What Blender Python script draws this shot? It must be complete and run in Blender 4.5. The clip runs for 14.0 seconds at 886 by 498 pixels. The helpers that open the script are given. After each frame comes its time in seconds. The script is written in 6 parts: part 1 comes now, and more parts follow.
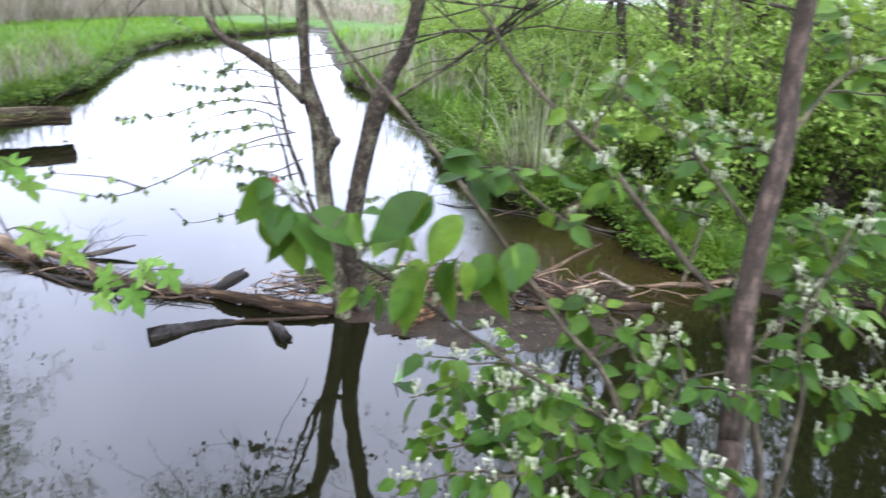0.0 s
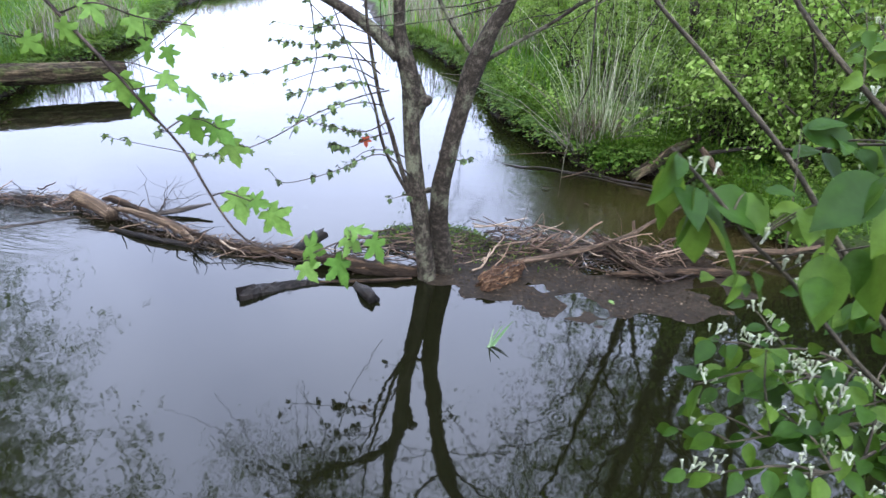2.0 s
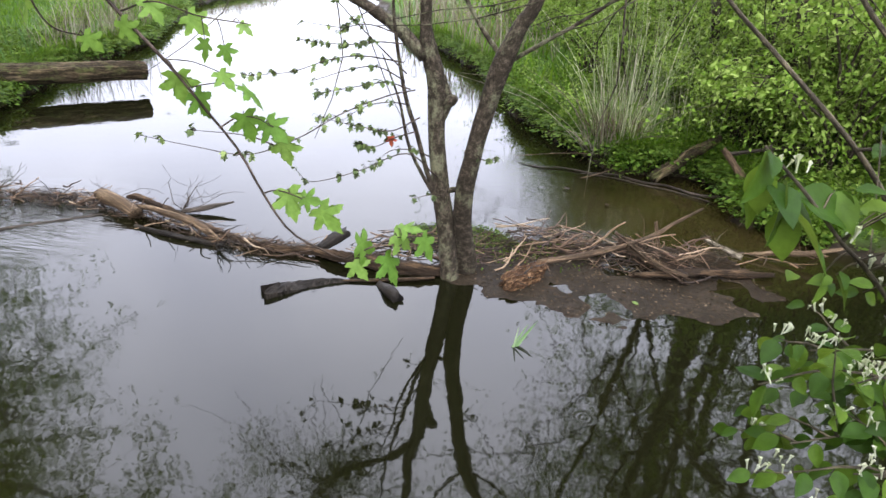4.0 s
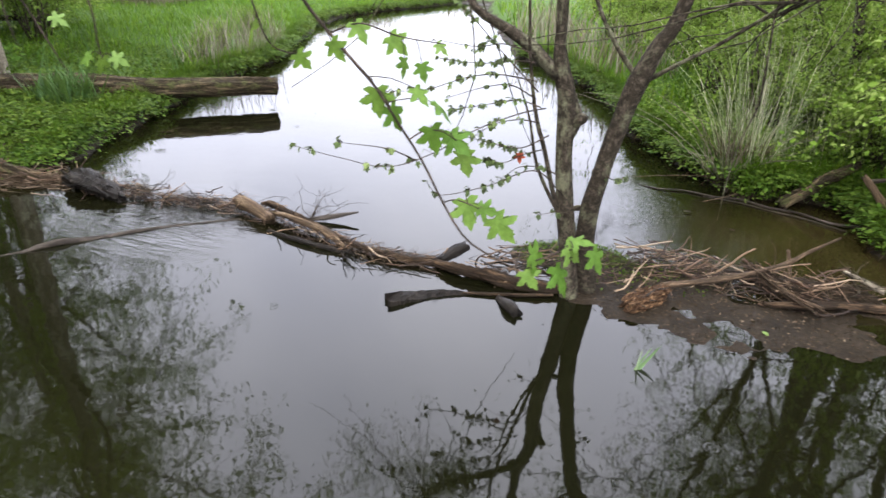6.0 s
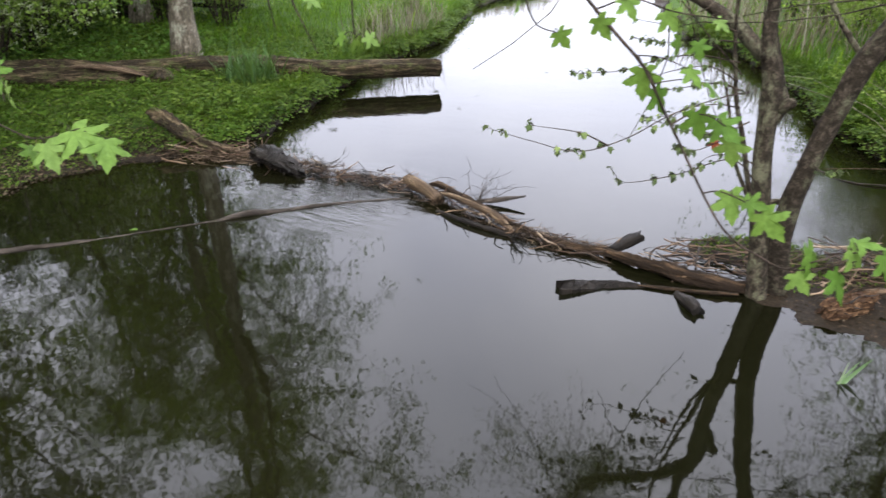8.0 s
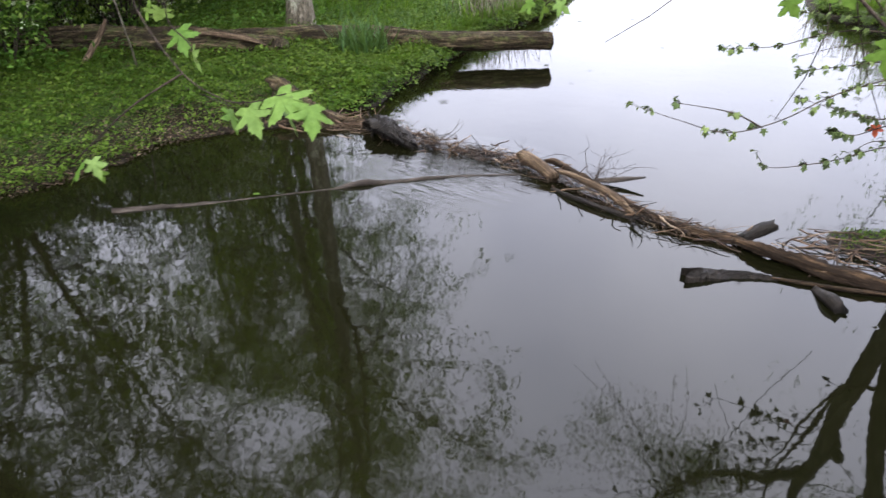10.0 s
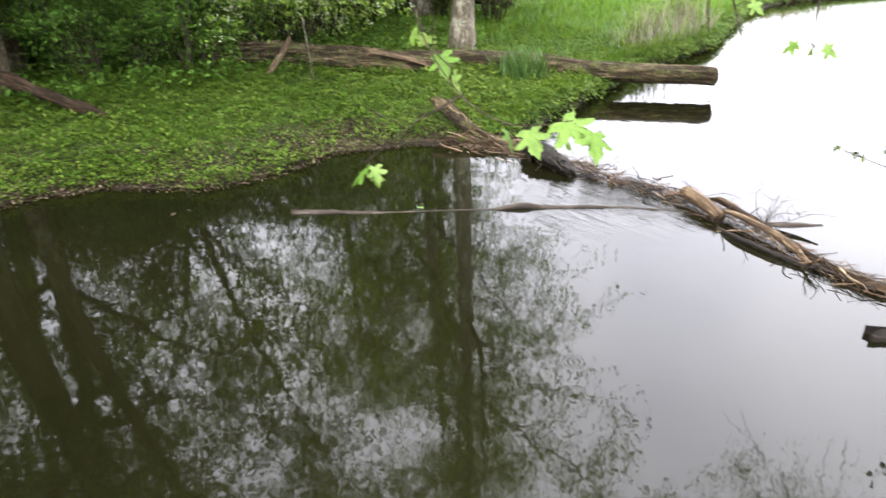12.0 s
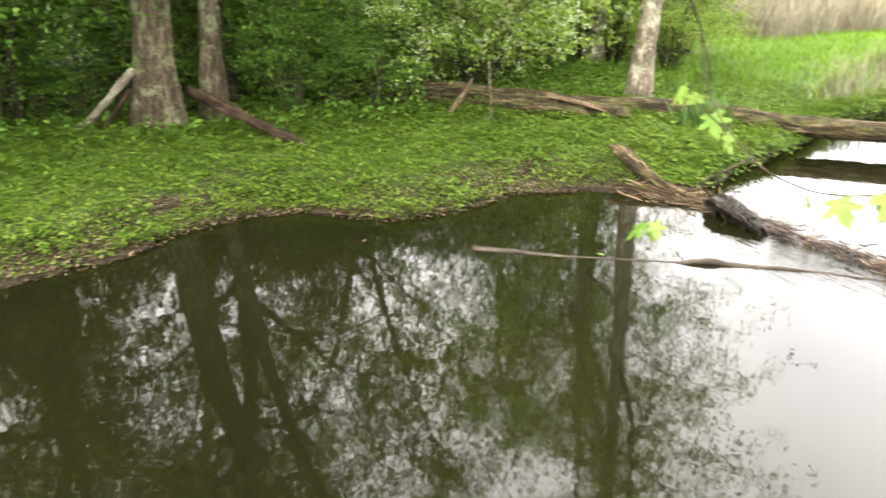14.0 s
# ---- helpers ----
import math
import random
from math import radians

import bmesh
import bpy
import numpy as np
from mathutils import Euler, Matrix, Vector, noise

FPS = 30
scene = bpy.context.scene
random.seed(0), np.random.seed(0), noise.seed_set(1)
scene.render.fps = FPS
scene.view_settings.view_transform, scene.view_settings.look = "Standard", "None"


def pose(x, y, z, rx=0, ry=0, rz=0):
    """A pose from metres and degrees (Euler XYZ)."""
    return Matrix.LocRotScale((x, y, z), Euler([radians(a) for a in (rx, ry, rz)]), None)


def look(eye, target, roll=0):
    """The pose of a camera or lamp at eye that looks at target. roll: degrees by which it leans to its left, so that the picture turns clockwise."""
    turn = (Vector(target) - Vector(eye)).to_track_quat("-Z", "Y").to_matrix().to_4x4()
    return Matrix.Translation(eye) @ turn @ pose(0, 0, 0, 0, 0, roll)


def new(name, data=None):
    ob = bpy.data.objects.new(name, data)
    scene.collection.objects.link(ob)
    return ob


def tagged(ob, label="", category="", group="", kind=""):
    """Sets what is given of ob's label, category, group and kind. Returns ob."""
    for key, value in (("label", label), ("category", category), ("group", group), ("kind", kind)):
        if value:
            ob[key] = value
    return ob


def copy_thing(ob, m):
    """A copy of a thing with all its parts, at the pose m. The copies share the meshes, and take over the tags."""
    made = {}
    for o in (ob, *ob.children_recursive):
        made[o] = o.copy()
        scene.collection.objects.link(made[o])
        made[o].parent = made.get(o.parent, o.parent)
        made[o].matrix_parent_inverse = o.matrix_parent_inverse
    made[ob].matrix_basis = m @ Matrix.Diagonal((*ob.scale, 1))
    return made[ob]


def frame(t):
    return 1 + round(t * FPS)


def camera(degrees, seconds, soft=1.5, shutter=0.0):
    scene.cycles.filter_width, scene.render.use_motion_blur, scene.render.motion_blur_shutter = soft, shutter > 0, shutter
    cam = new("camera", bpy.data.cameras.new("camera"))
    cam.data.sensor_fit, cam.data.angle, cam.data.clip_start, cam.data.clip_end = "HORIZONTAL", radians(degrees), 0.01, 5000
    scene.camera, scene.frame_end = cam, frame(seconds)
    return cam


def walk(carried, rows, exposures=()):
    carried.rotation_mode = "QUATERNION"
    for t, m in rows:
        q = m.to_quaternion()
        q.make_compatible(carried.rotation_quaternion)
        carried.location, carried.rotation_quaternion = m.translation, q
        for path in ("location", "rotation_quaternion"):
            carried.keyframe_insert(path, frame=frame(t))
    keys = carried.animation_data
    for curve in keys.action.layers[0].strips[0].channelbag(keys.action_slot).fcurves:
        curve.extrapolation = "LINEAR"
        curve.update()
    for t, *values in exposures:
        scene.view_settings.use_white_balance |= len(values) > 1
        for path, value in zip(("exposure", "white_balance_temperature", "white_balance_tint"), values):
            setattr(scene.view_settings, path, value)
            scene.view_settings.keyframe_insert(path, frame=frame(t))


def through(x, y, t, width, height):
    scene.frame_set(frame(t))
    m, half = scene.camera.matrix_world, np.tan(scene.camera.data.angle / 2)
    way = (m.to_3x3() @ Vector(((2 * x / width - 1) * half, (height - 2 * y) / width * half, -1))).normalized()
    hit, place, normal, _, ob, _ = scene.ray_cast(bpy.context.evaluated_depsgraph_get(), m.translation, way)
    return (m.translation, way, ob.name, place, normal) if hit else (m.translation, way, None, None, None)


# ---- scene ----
cam = camera(67.0, 14.0, soft=1.5, shutter=0.6)
PATH = [
    (0, (0.496, 0.201, 2.061), (0.297, 2.058, 1.346), 3.5),
    (0.5, (0.405, 0.206, 2.048), (0.083, 2.041, 1.319), 3.9),
    (1, (0.308, 0.25, 2.036), (-0.016, 2.071, 1.276), 3.2),
    (1.5, (0.195, 0.268, 2.03), (-0.111, 2.074, 1.226), 3.9),
    (2, (0.092, 0.22, 2.035), (-0.166, 2.02, 1.202), 3.5),
    (4.5, (-0.007, 0.191, 2.028), (-0.328, 1.981, 1.194), 3.4),
    (5, (-0.048, 0.173, 2.028), (-0.472, 1.948, 1.21), 3.2),
    (5.5, (-0.089, 0.153, 2.028), (-0.592, 1.912, 1.22), 2.9),
    (6, (-0.124, 0.107, 2.03), (-0.699, 1.847, 1.229), 2.5),
    (6.5, (-0.174, 0.068, 2.014), (-0.814, 1.786, 1.214), 1.6),
    (7, (-0.224, 0.052, 2.007), (-0.942, 1.732, 1.193), 1.9),
    (7.5, (-0.289, 0.061, 2.004), (-1.138, 1.667, 1.168), 0.6),
    (8, (-0.353, 0.063, 2.01), (-1.286, 1.611, 1.155), 0.3),
    (10.5, (-0.588, -0.057, 1.989), (-1.749, 1.272, 1.047), -0.2),
    (11, (-0.618, -0.12, 1.995), (-1.829, 1.157, 1.045), 0.1),
    (11.5, (-0.649, -0.167, 2.007), (-1.952, 1.05, 1.101), 0.4),
    (12, (-0.684, -0.255, 2.018), (-2.08, 0.891, 1.158), 0.4),
    (12.5, (-0.718, -0.289, 2.03), (-2.187, 0.793, 1.212), 0.5),
    (13, (-0.748, -0.365, 2.037), (-2.269, 0.667, 1.248), 0.5),
    (13.5, (-0.778, -0.445, 2.048), (-2.358, 0.509, 1.277), 0.1),
    (14, (-0.81, -0.54, 2.061), (-2.468, 0.283, 1.302), 0.4),
]
EXPOSURES = [(0, 2.99, 5800, 14), (1, 2.87, 5600, 14), (2, 2.72, 5500, 14), (4.5, 2.69, 6500, 12), (6.5, 2.52, 6500, 12), (8, 2.37, 6500, 12), (10.5, 2.52, 6350, 14), (11, 2.77, 6400, 13), (12, 3.27, 6800, 11), (13, 3.62, 7150, 9), (14, 3.82, 7700, 7)]
walk(cam, [(t, look(eye, target, roll)) for t, eye, target, roll in PATH], exposures=EXPOSURES)

# ---- world, sun ----
world = bpy.data.worlds.new("overcast")
scene.world = world
world.use_nodes = True
wn = world.node_tree.nodes
wl = world.node_tree.links
wn.clear()
sky = wn.new("ShaderNodeTexSky")
sky.sky_type = "NISHITA"
sky.sun_disc = False
sky.sun_elevation, sky.sun_rotation = radians(48), radians(200)
sky.air_density, sky.dust_density = 1.0, 4.0
skybg = wn.new("ShaderNodeBackground")
skybg.inputs["Strength"].default_value = 0.02
wl.new(sky.outputs[0], skybg.inputs["Color"])
# cloud deck: pale grey with soft darker billows
coord = wn.new("ShaderNodeTexCoord")
cloud = wn.new("ShaderNodeTexNoise")
cloud.inputs["Scale"].default_value, cloud.inputs["Detail"].default_value = 2.2, 4
wl.new(coord.outputs["Generated"], cloud.inputs["Vector"])
cramp = wn.new("ShaderNodeValToRGB")
cramp.color_ramp.elements[0].position, cramp.color_ramp.elements[1].position = 0.3, 0.72
cramp.color_ramp.elements[0].color = (0.68, 0.70, 0.83, 1)
cramp.color_ramp.elements[1].color = (0.97, 0.98, 1.08, 1)
wl.new(cloud.outputs[0], cramp.inputs[0])
cloudbg = wn.new("ShaderNodeBackground")
cloudbg.inputs["Strength"].default_value = 0.85
wl.new(cramp.outputs[0], cloudbg.inputs["Color"])
# an overcast sky is about three times brighter overhead than at the horizon
upz = wn.new("ShaderNodeSeparateXYZ")
wl.new(coord.outputs["Generated"], upz.inputs[0])
lift_z = wn.new("ShaderNodeMapRange")
lift_z.inputs["From Min"].default_value, lift_z.inputs["From Max"].default_value = 0.0, 1.0
lift_z.inputs["To Min"].default_value, lift_z.inputs["To Max"].default_value = 0.42, 1.6
wl.new(upz.outputs[2], lift_z.inputs["Value"])
wl.new(lift_z.outputs[0], cloudbg.inputs["Strength"])
addsh = wn.new("ShaderNodeAddShader")
wl.new(skybg.outputs[0], addsh.inputs[0])
wl.new(cloudbg.outputs[0], addsh.inputs[1])
wout = wn.new("ShaderNodeOutputWorld")
wl.new(addsh.outputs[0], wout.inputs["Surface"])
sun = new("sun", bpy.data.lights.new("sun", "SUN"))
sun.data.energy, sun.data.angle, sun.data.color = 0.5, radians(30), (1.0, 0.97, 0.93)
sun.matrix_world = look((6, -16, 20), (0, 0, 0))

# ---- materials ----


def material(name):
    m = bpy.data.materials.new(name)
    m.use_nodes = True
    n, l = m.node_tree.nodes, m.node_tree.links
    return m, n, l, n["Principled BSDF"]


def ramp(n, l, source, stops):
    r = n.new("ShaderNodeValToRGB")
    while len(r.color_ramp.elements) < len(stops):
        r.color_ramp.elements.new(0.5)
    for e, (p, c) in zip(r.color_ramp.elements, stops):
        e.position, e.color = p, (*c, 1)
    l.new(source, r.inputs[0])
    return r.outputs[0]


def noise_tex(n, l, scale, detail=4, rough=0.6, stretch=None, space="Object"):
    c = n.new("ShaderNodeTexCoord")
    t = n.new("ShaderNodeTexNoise")
    t.inputs["Scale"].default_value, t.inputs["Detail"].default_value, t.inputs["Roughness"].default_value = scale, detail, rough
    if stretch:
        mp = n.new("ShaderNodeMapping")
        mp.inputs["Scale"].default_value = stretch
        l.new(c.outputs[space], mp.inputs[0])
        l.new(mp.outputs[0], t.inputs["Vector"])
    else:
        l.new(c.outputs[space], t.inputs["Vector"])
    return t.outputs[0]


def mixc(n, l, fac, a, b, blend="MIX"):
    m = n.new("ShaderNodeMix")
    m.data_type, m.blend_type = "RGBA", blend
    for sock, v in ((m.inputs[0], fac), (m.inputs[6], a), (m.inputs[7], b)):
        if isinstance(v, (int, float)):
            sock.default_value = v
        elif isinstance(v, tuple):
            sock.default_value = (*v, 1)
        else:
            l.new(v, sock)
    return m.outputs[2]


def bump(n, l, bsdf, height, strength, dist):
    b = n.new("ShaderNodeBump")
    b.inputs["Strength"].default_value, b.inputs["Distance"].default_value = strength, dist
    l.new(height, b.inputs["Height"])
    l.new(b.outputs[0], bsdf.inputs["Normal"])


def math_node(n, l, op, a, b=None):
    m = n.new("ShaderNodeMath")
    m.operation = op
    for sock, v in ((m.inputs[0], a), (m.inputs[1], b)):
        if v is None:
            continue
        if isinstance(v, (int, float)):
            sock.default_value = v
        else:
            l.new(v, sock)
    return m.outputs[0]


def grain_noise(n, l, scale, detail, rough, along):
    """Noise drawn out along the run of a trunk, branch or log."""
    at = n.new("ShaderNodeAttribute")
    at.attribute_name = "grain"
    mp = n.new("ShaderNodeMapping")
    mp.inputs["Scale"].default_value = (1, 1, along)
    t = n.new("ShaderNodeTexNoise")
    t.inputs["Scale"].default_value, t.inputs["Detail"].default_value, t.inputs["Roughness"].default_value = scale, detail, rough
    l.new(at.outputs["Vector"], mp.inputs[0])
    l.new(mp.outputs[0], t.inputs["Vector"])
    return t.outputs[0]


def bark_material(name, dark, light, lichen=None, scale=14.0, along=0.16, rough=0.9, strength=0.9, depth=0.02):
    m, n, l, b = material(name)
    f = grain_noise(n, l, scale, 6, 0.7, along)
    col = ramp(n, l, f, [(0.36, tuple(0.6 * c for c in dark)), (0.5, dark), (0.66, light)])
    if lichen:
        patch = ramp(n, l, grain_noise(n, l, 7.0, 5, 0.75, 0.6), [(0.52, (0, 0, 0)), (0.62, (1, 1, 1))])
        col = mixc(n, l, patch, col, lichen)
    fine = grain_noise(n, l, scale * 4, 4, 0.7, along * 1.5)
    col = mixc(n, l, 0.75, col, ramp(n, l, fine, [(0.36, (0.35, 0.33, 0.3)), (0.5, (0.85, 0.84, 0.82)), (0.64, (1.35, 1.33, 1.3))]), "MULTIPLY")
    l.new(col, b.inputs["Base Color"])
    b.inputs["Roughness"].default_value = rough
    b.inputs["Specular IOR Level"].default_value = 0.12
    bump(n, l, b, math_node(n, l, "ADD", f, math_node(n, l, "MULTIPLY", fine, 0.5)), strength, depth)
    return m


def leaf_material(name, stops, through=0.35, rough=0.55, gloss=0.05, tone=0.4, veins=0.0):
    """Leaves: hue drifts from leaf to leaf and over patches; some light passes through."""
    stops = [(p, tuple(tone * v for v in c)) for p, c in stops]
    m, n, l, b = material(name)
    g = n.new("ShaderNodeNewGeometry")
    info = n.new("ShaderNodeObjectInfo")
    big = noise_tex(n, l, 1.3, 2, 0.5)
    own = math_node(n, l, "FRACT", math_node(n, l, "ADD", g.outputs["Random Per Island"], info.outputs["Random"]))
    mixed = math_node(n, l, "ADD", math_node(n, l, "MULTIPLY", own, 0.7), math_node(n, l, "MULTIPLY", big, 0.35))
    col = ramp(n, l, mixed, stops)
    if veins:
        blotch = noise_tex(n, l, veins, 4, 0.65)
        col = mixc(n, l, 0.8, col, ramp(n, l, blotch, [(0.35, (0.62, 0.66, 0.55)), (0.55, (1.0, 1.0, 1.0)), (0.7, (1.3, 1.25, 1.2))]), "MULTIPLY")
        bump(n, l, b, blotch, 0.5, 0.004)
    l.new(col, b.inputs["Base Color"])
    b.inputs["Roughness"].default_value = rough
    b.inputs["Specular IOR Level"].default_value = gloss
    t = n.new("ShaderNodeBsdfTranslucent")
    l.new(mixc(n, l, 0.4, col, (0.13, 0.16, 0.02)), t.inputs["Color"])
    mx = n.new("ShaderNodeMixShader")
    mx.inputs[0].default_value = through
    l.new(b.outputs[0], mx.inputs[1])
    l.new(t.outputs[0], mx.inputs[2])
    l.new(mx.outputs[0], n["Material Output"].inputs["Surface"])
    return m


def water_material():
    m, n, l, b = material("creek_water")
    murk = noise_tex(n, l, 0.45, 3, 0.5)
    deep = ramp(n, l, murk, [(0.3, (0.0026, 0.0028, 0.001)), (0.7, (0.004, 0.004, 0.0014))])
    place = n.new("ShaderNodeTexCoord")
    gap = n.new("ShaderNodeVectorMath")
    gap.operation = "DISTANCE"
    gap.inputs[1].default_value = (1.3, 5.75, 0)
    l.new(place.outputs["Object"], gap.inputs[0])
    silt = ramp(n, l, math_node(n, l, "ADD", math_node(n, l, "MULTIPLY", gap.outputs["Value"], 0.5), math_node(n, l, "MULTIPLY", math_node(n, l, "SUBTRACT", murk, 0.5), 0.6)), [(0.3, (1, 1, 1)), (0.75, (0, 0, 0))])
    l.new(mixc(n, l, silt, deep, (0.014, 0.011, 0.0035)), b.inputs["Base Color"])
    b.inputs["Roughness"].default_value = 0.032
    b.inputs["IOR"].default_value = 1.333
    # slow swell, fine shiver, and rings where raindrops fall
    c = n.new("ShaderNodeTexCoord")
    swell = noise_tex(n, l, 1.6, 2, 0.45)
    fine = noise_tex(n, l, 9.0, 2, 0.5)
    v = n.new("ShaderNodeTexVoronoi")
    v.voronoi_dimensions = "2D"
    v.inputs["Scale"].default_value = 1.35
    v.inputs["Randomness"].default_value = 1.0
    l.new(c.outputs["Object"], v.inputs["Vector"])
    d = v.outputs["Distance"]
    wave = math_node(n, l, "SINE", math_node(n, l, "MULTIPLY", d, 185.0))
    sep = n.new("ShaderNodeSeparateColor")
    l.new(v.outputs["Color"], sep.inputs[0])
    reach = math_node(n, l, "ADD", math_node(n, l, "MULTIPLY", sep.outputs[0], 0.13), 0.03)
    fade = math_node(n, l, "MAXIMUM", math_node(n, l, "SUBTRACT", 1.0, math_node(n, l, "DIVIDE", d, reach)), 0.0)
    chosen = math_node(n, l, "GREATER_THAN", sep.outputs[1], 0.72)
    rings = math_node(n, l, "MULTIPLY", math_node(n, l, "MULTIPLY", wave, fade), chosen)
    h = math_node(n, l, "ADD", math_node(n, l, "MULTIPLY", swell, 0.0032), math_node(n, l, "MULTIPLY", fine, 0.00055))
    h = math_node(n, l, "ADD", h, math_node(n, l, "MULTIPLY", rings, 0.0008))
    # quick water where the creek slips over the drift
    gp = n.new("ShaderNodeVectorMath")
    gp.operation = "DISTANCE"
    gp.inputs[1].default_value = (-3.75, 4.2, 0)
    l.new(c.outputs["Object"], gp.inputs[0])
    swift = math_node(n, l, "MAXIMUM", math_node(n, l, "SUBTRACT", 1.0, math_node(n, l, "DIVIDE", gp.outputs["Value"], 0.9)), 0.0)
    chop = noise_tex(n, l, 7.0, 3, 0.6, (0.5, 2.2, 1))
    h = math_node(n, l, "ADD", h, math_node(n, l, "MULTIPLY", math_node(n, l, "MULTIPLY", chop, swift), 0.03))
    # shivering shallows behind the heap
    gs = n.new("ShaderNodeVectorMath")
    gs.operation = "DISTANCE"
    gs.inputs[1].default_value = (0.2, 6.2, 0)
    l.new(c.outputs["Object"], gs.inputs[0])
    shiver = math_node(n, l, "MAXIMUM", math_node(n, l, "SUBTRACT", 1.0, math_node(n, l, "DIVIDE", gs.outputs["Value"], 1.3)), 0.0)
    h = math_node(n, l, "ADD", h, math_node(n, l, "MULTIPLY", math_node(n, l, "MULTIPLY", noise_tex(n, l, 16.0, 3, 0.6), shiver), 0.0035))
    bp = n.new("ShaderNodeBump")
    bp.inputs["Strength"].default_value, bp.inputs["Distance"].default_value = 1.0, 1.0
    l.new(h, bp.inputs["Height"])
    l.new(bp.outputs[0], b.inputs["Normal"])
    return m


def ground_material():
    """Damp soil with old leaves, darkened for the bank's undercut shade, turning to wet dark mud at the waterline,
    green sward farther up.
    """
    m, n, l, b = material("bank_soil")
    g = n.new("ShaderNodeNewGeometry")
    sep = n.new("ShaderNodeSeparateXYZ")
    l.new(g.outputs["Position"], sep.inputs[0])
    a = noise_tex(n, l, 3.0, 6, 0.65)
    f = noise_tex(n, l, 38.0, 4, 0.7)
    # brown earth, its colour lowered to carry the shadow below the overhang
    soil = ramp(n, l, f, [(0.25, (0.006, 0.0045, 0.003)), (0.55, (0.016, 0.012, 0.0075)), (0.8, (0.045, 0.034, 0.021))])
    sward = ramp(n, l, f, [(0.25, (0.016, 0.032, 0.006)), (0.7, (0.042, 0.078, 0.014))])
    rise = math_node(n, l, "ADD", sep.outputs[2], math_node(n, l, "MULTIPLY", math_node(n, l, "SUBTRACT", a, 0.5), 0.22))
    green = ramp(n, l, math_node(n, l, "MULTIPLY", rise, 2.5), [(0.2, (0, 0, 0)), (0.42, (1, 1, 1))])
    col = mixc(n, l, green, soil, sward)
    wet = ramp(n, l, math_node(n, l, "MULTIPLY", math_node(n, l, "ADD", sep.outputs[2], math_node(n, l, "MULTIPLY", math_node(n, l, "SUBTRACT", a, 0.5), 0.05)), 10), [(0.25, (1, 1, 1)), (0.75, (0, 0, 0))])
    mud = ramp(n, l, math_node(n, l, "ADD", math_node(n, l, "MULTIPLY", f, 0.55), math_node(n, l, "MULTIPLY", a, 0.45)), [(0.36, (0.006, 0.0046, 0.003)), (0.5, (0.0135, 0.0103, 0.0068)), (0.64, (0.027, 0.0205, 0.0138))])
    col = mixc(n, l, wet, col, mud)
    l.new(col, b.inputs["Base Color"])
    l.new(ramp(n, l, wet, [(0.0, (0.95, 0.95, 0.95)), (1.0, (0.6, 0.6, 0.6))]), b.inputs["Roughness"])
    l.new(ramp(n, l, wet, [(0.0, (0.1, 0.1, 0.1)), (1.0, (0.06, 0.06, 0.06))]), b.inputs["Specular IOR Level"])
    bump(n, l, b, f, 0.6, 0.01)
    return m


SOIL = ground_material()
WATER = water_material()
BARK_GREY = bark_material("grey_bark", (0.045, 0.035, 0.022), (0.13, 0.104, 0.07), (0.125, 0.135, 0.08), 22.0, 0.14, depth=0.05)
BARK_PALE = bark_material("pale_bark", (0.11, 0.095, 0.068), (0.26, 0.23, 0.18), (0.29, 0.29, 0.22), 16.0, 0.2)
BARK_CREEK = bark_material("creek_tree_bark", (0.024, 0.019, 0.013), (0.076, 0.062, 0.046), (0.1, 0.1, 0.062), 38.0, 0.7, strength=0.7, depth=0.012)
BARK_TWIG = bark_material("twig_bark", (0.024, 0.018, 0.013), (0.075, 0.055, 0.042), None, 80.0, 0.3, depth=0.004)
BARK_SHRUB = bark_material("shrub_bark", (0.034, 0.029, 0.019), (0.1, 0.084, 0.054), None, 80.0, 0.3, depth=0.004)
LOG_MOSSY = bark_material("fallen_log_bark", (0.034, 0.025, 0.014), (0.2, 0.152, 0.088), (0.075, 0.08, 0.028), 24.0, 0.14, strength=1.0, depth=0.08)
WOOD_TAN = bark_material("bare_driftwood", (0.055, 0.037, 0.022), (0.185, 0.135, 0.084), None, 60.0, 0.07, 0.75, depth=0.012)
WOOD_WET = bark_material("wet_dark_wood", (0.009, 0.0075, 0.006), (0.03, 0.025, 0.02), None, 50.0, 0.1, 0.45, depth=0.015)
WOOD_GREY = bark_material("waterlogged_grey_wood", (0.024, 0.019, 0.014), (0.075, 0.062, 0.05), None, 50.0, 0.1, 0.6, depth=0.012)
WOOD_BROWN = bark_material("rotten_brown_wood", (0.02, 0.013, 0.0075), (0.09, 0.058, 0.032), None, 45.0, 0.1, 0.8, depth=0.02)
WOOD_ROT = bark_material("crumbling_orange_wood", (0.045, 0.024, 0.012), (0.19, 0.115, 0.058), None, 60.0, 0.25, 0.9, depth=0.02)
LEAF_MAPLE = leaf_material("young_maple_leaf", [(0.2, (0.168, 0.35, 0.05)), (0.6, (0.280, 0.49, 0.09)), (0.9, (0.416, 0.63, 0.19))], 0.45, 0.5, 0.1, tone=0.38, veins=70.0)
# creek tree twigs: the backlit darkness of the leaves is in this colour
LEAF_TWIG = leaf_material("backlit_twig_leaf", [(0.2, (0.05, 0.065, 0.03)), (0.6, (0.1, 0.15, 0.05)), (0.9, (0.22, 0.29, 0.09))], 0.3, tone=0.6)
LEAF_BUSH = leaf_material("honeysuckle_leaf", [(0.2, (0.05, 0.135, 0.012)), (0.6, (0.11, 0.25, 0.02)), (0.9, (0.27, 0.46, 0.05))], 0.42, 0.5, 0.1, 0.25, 55.0)
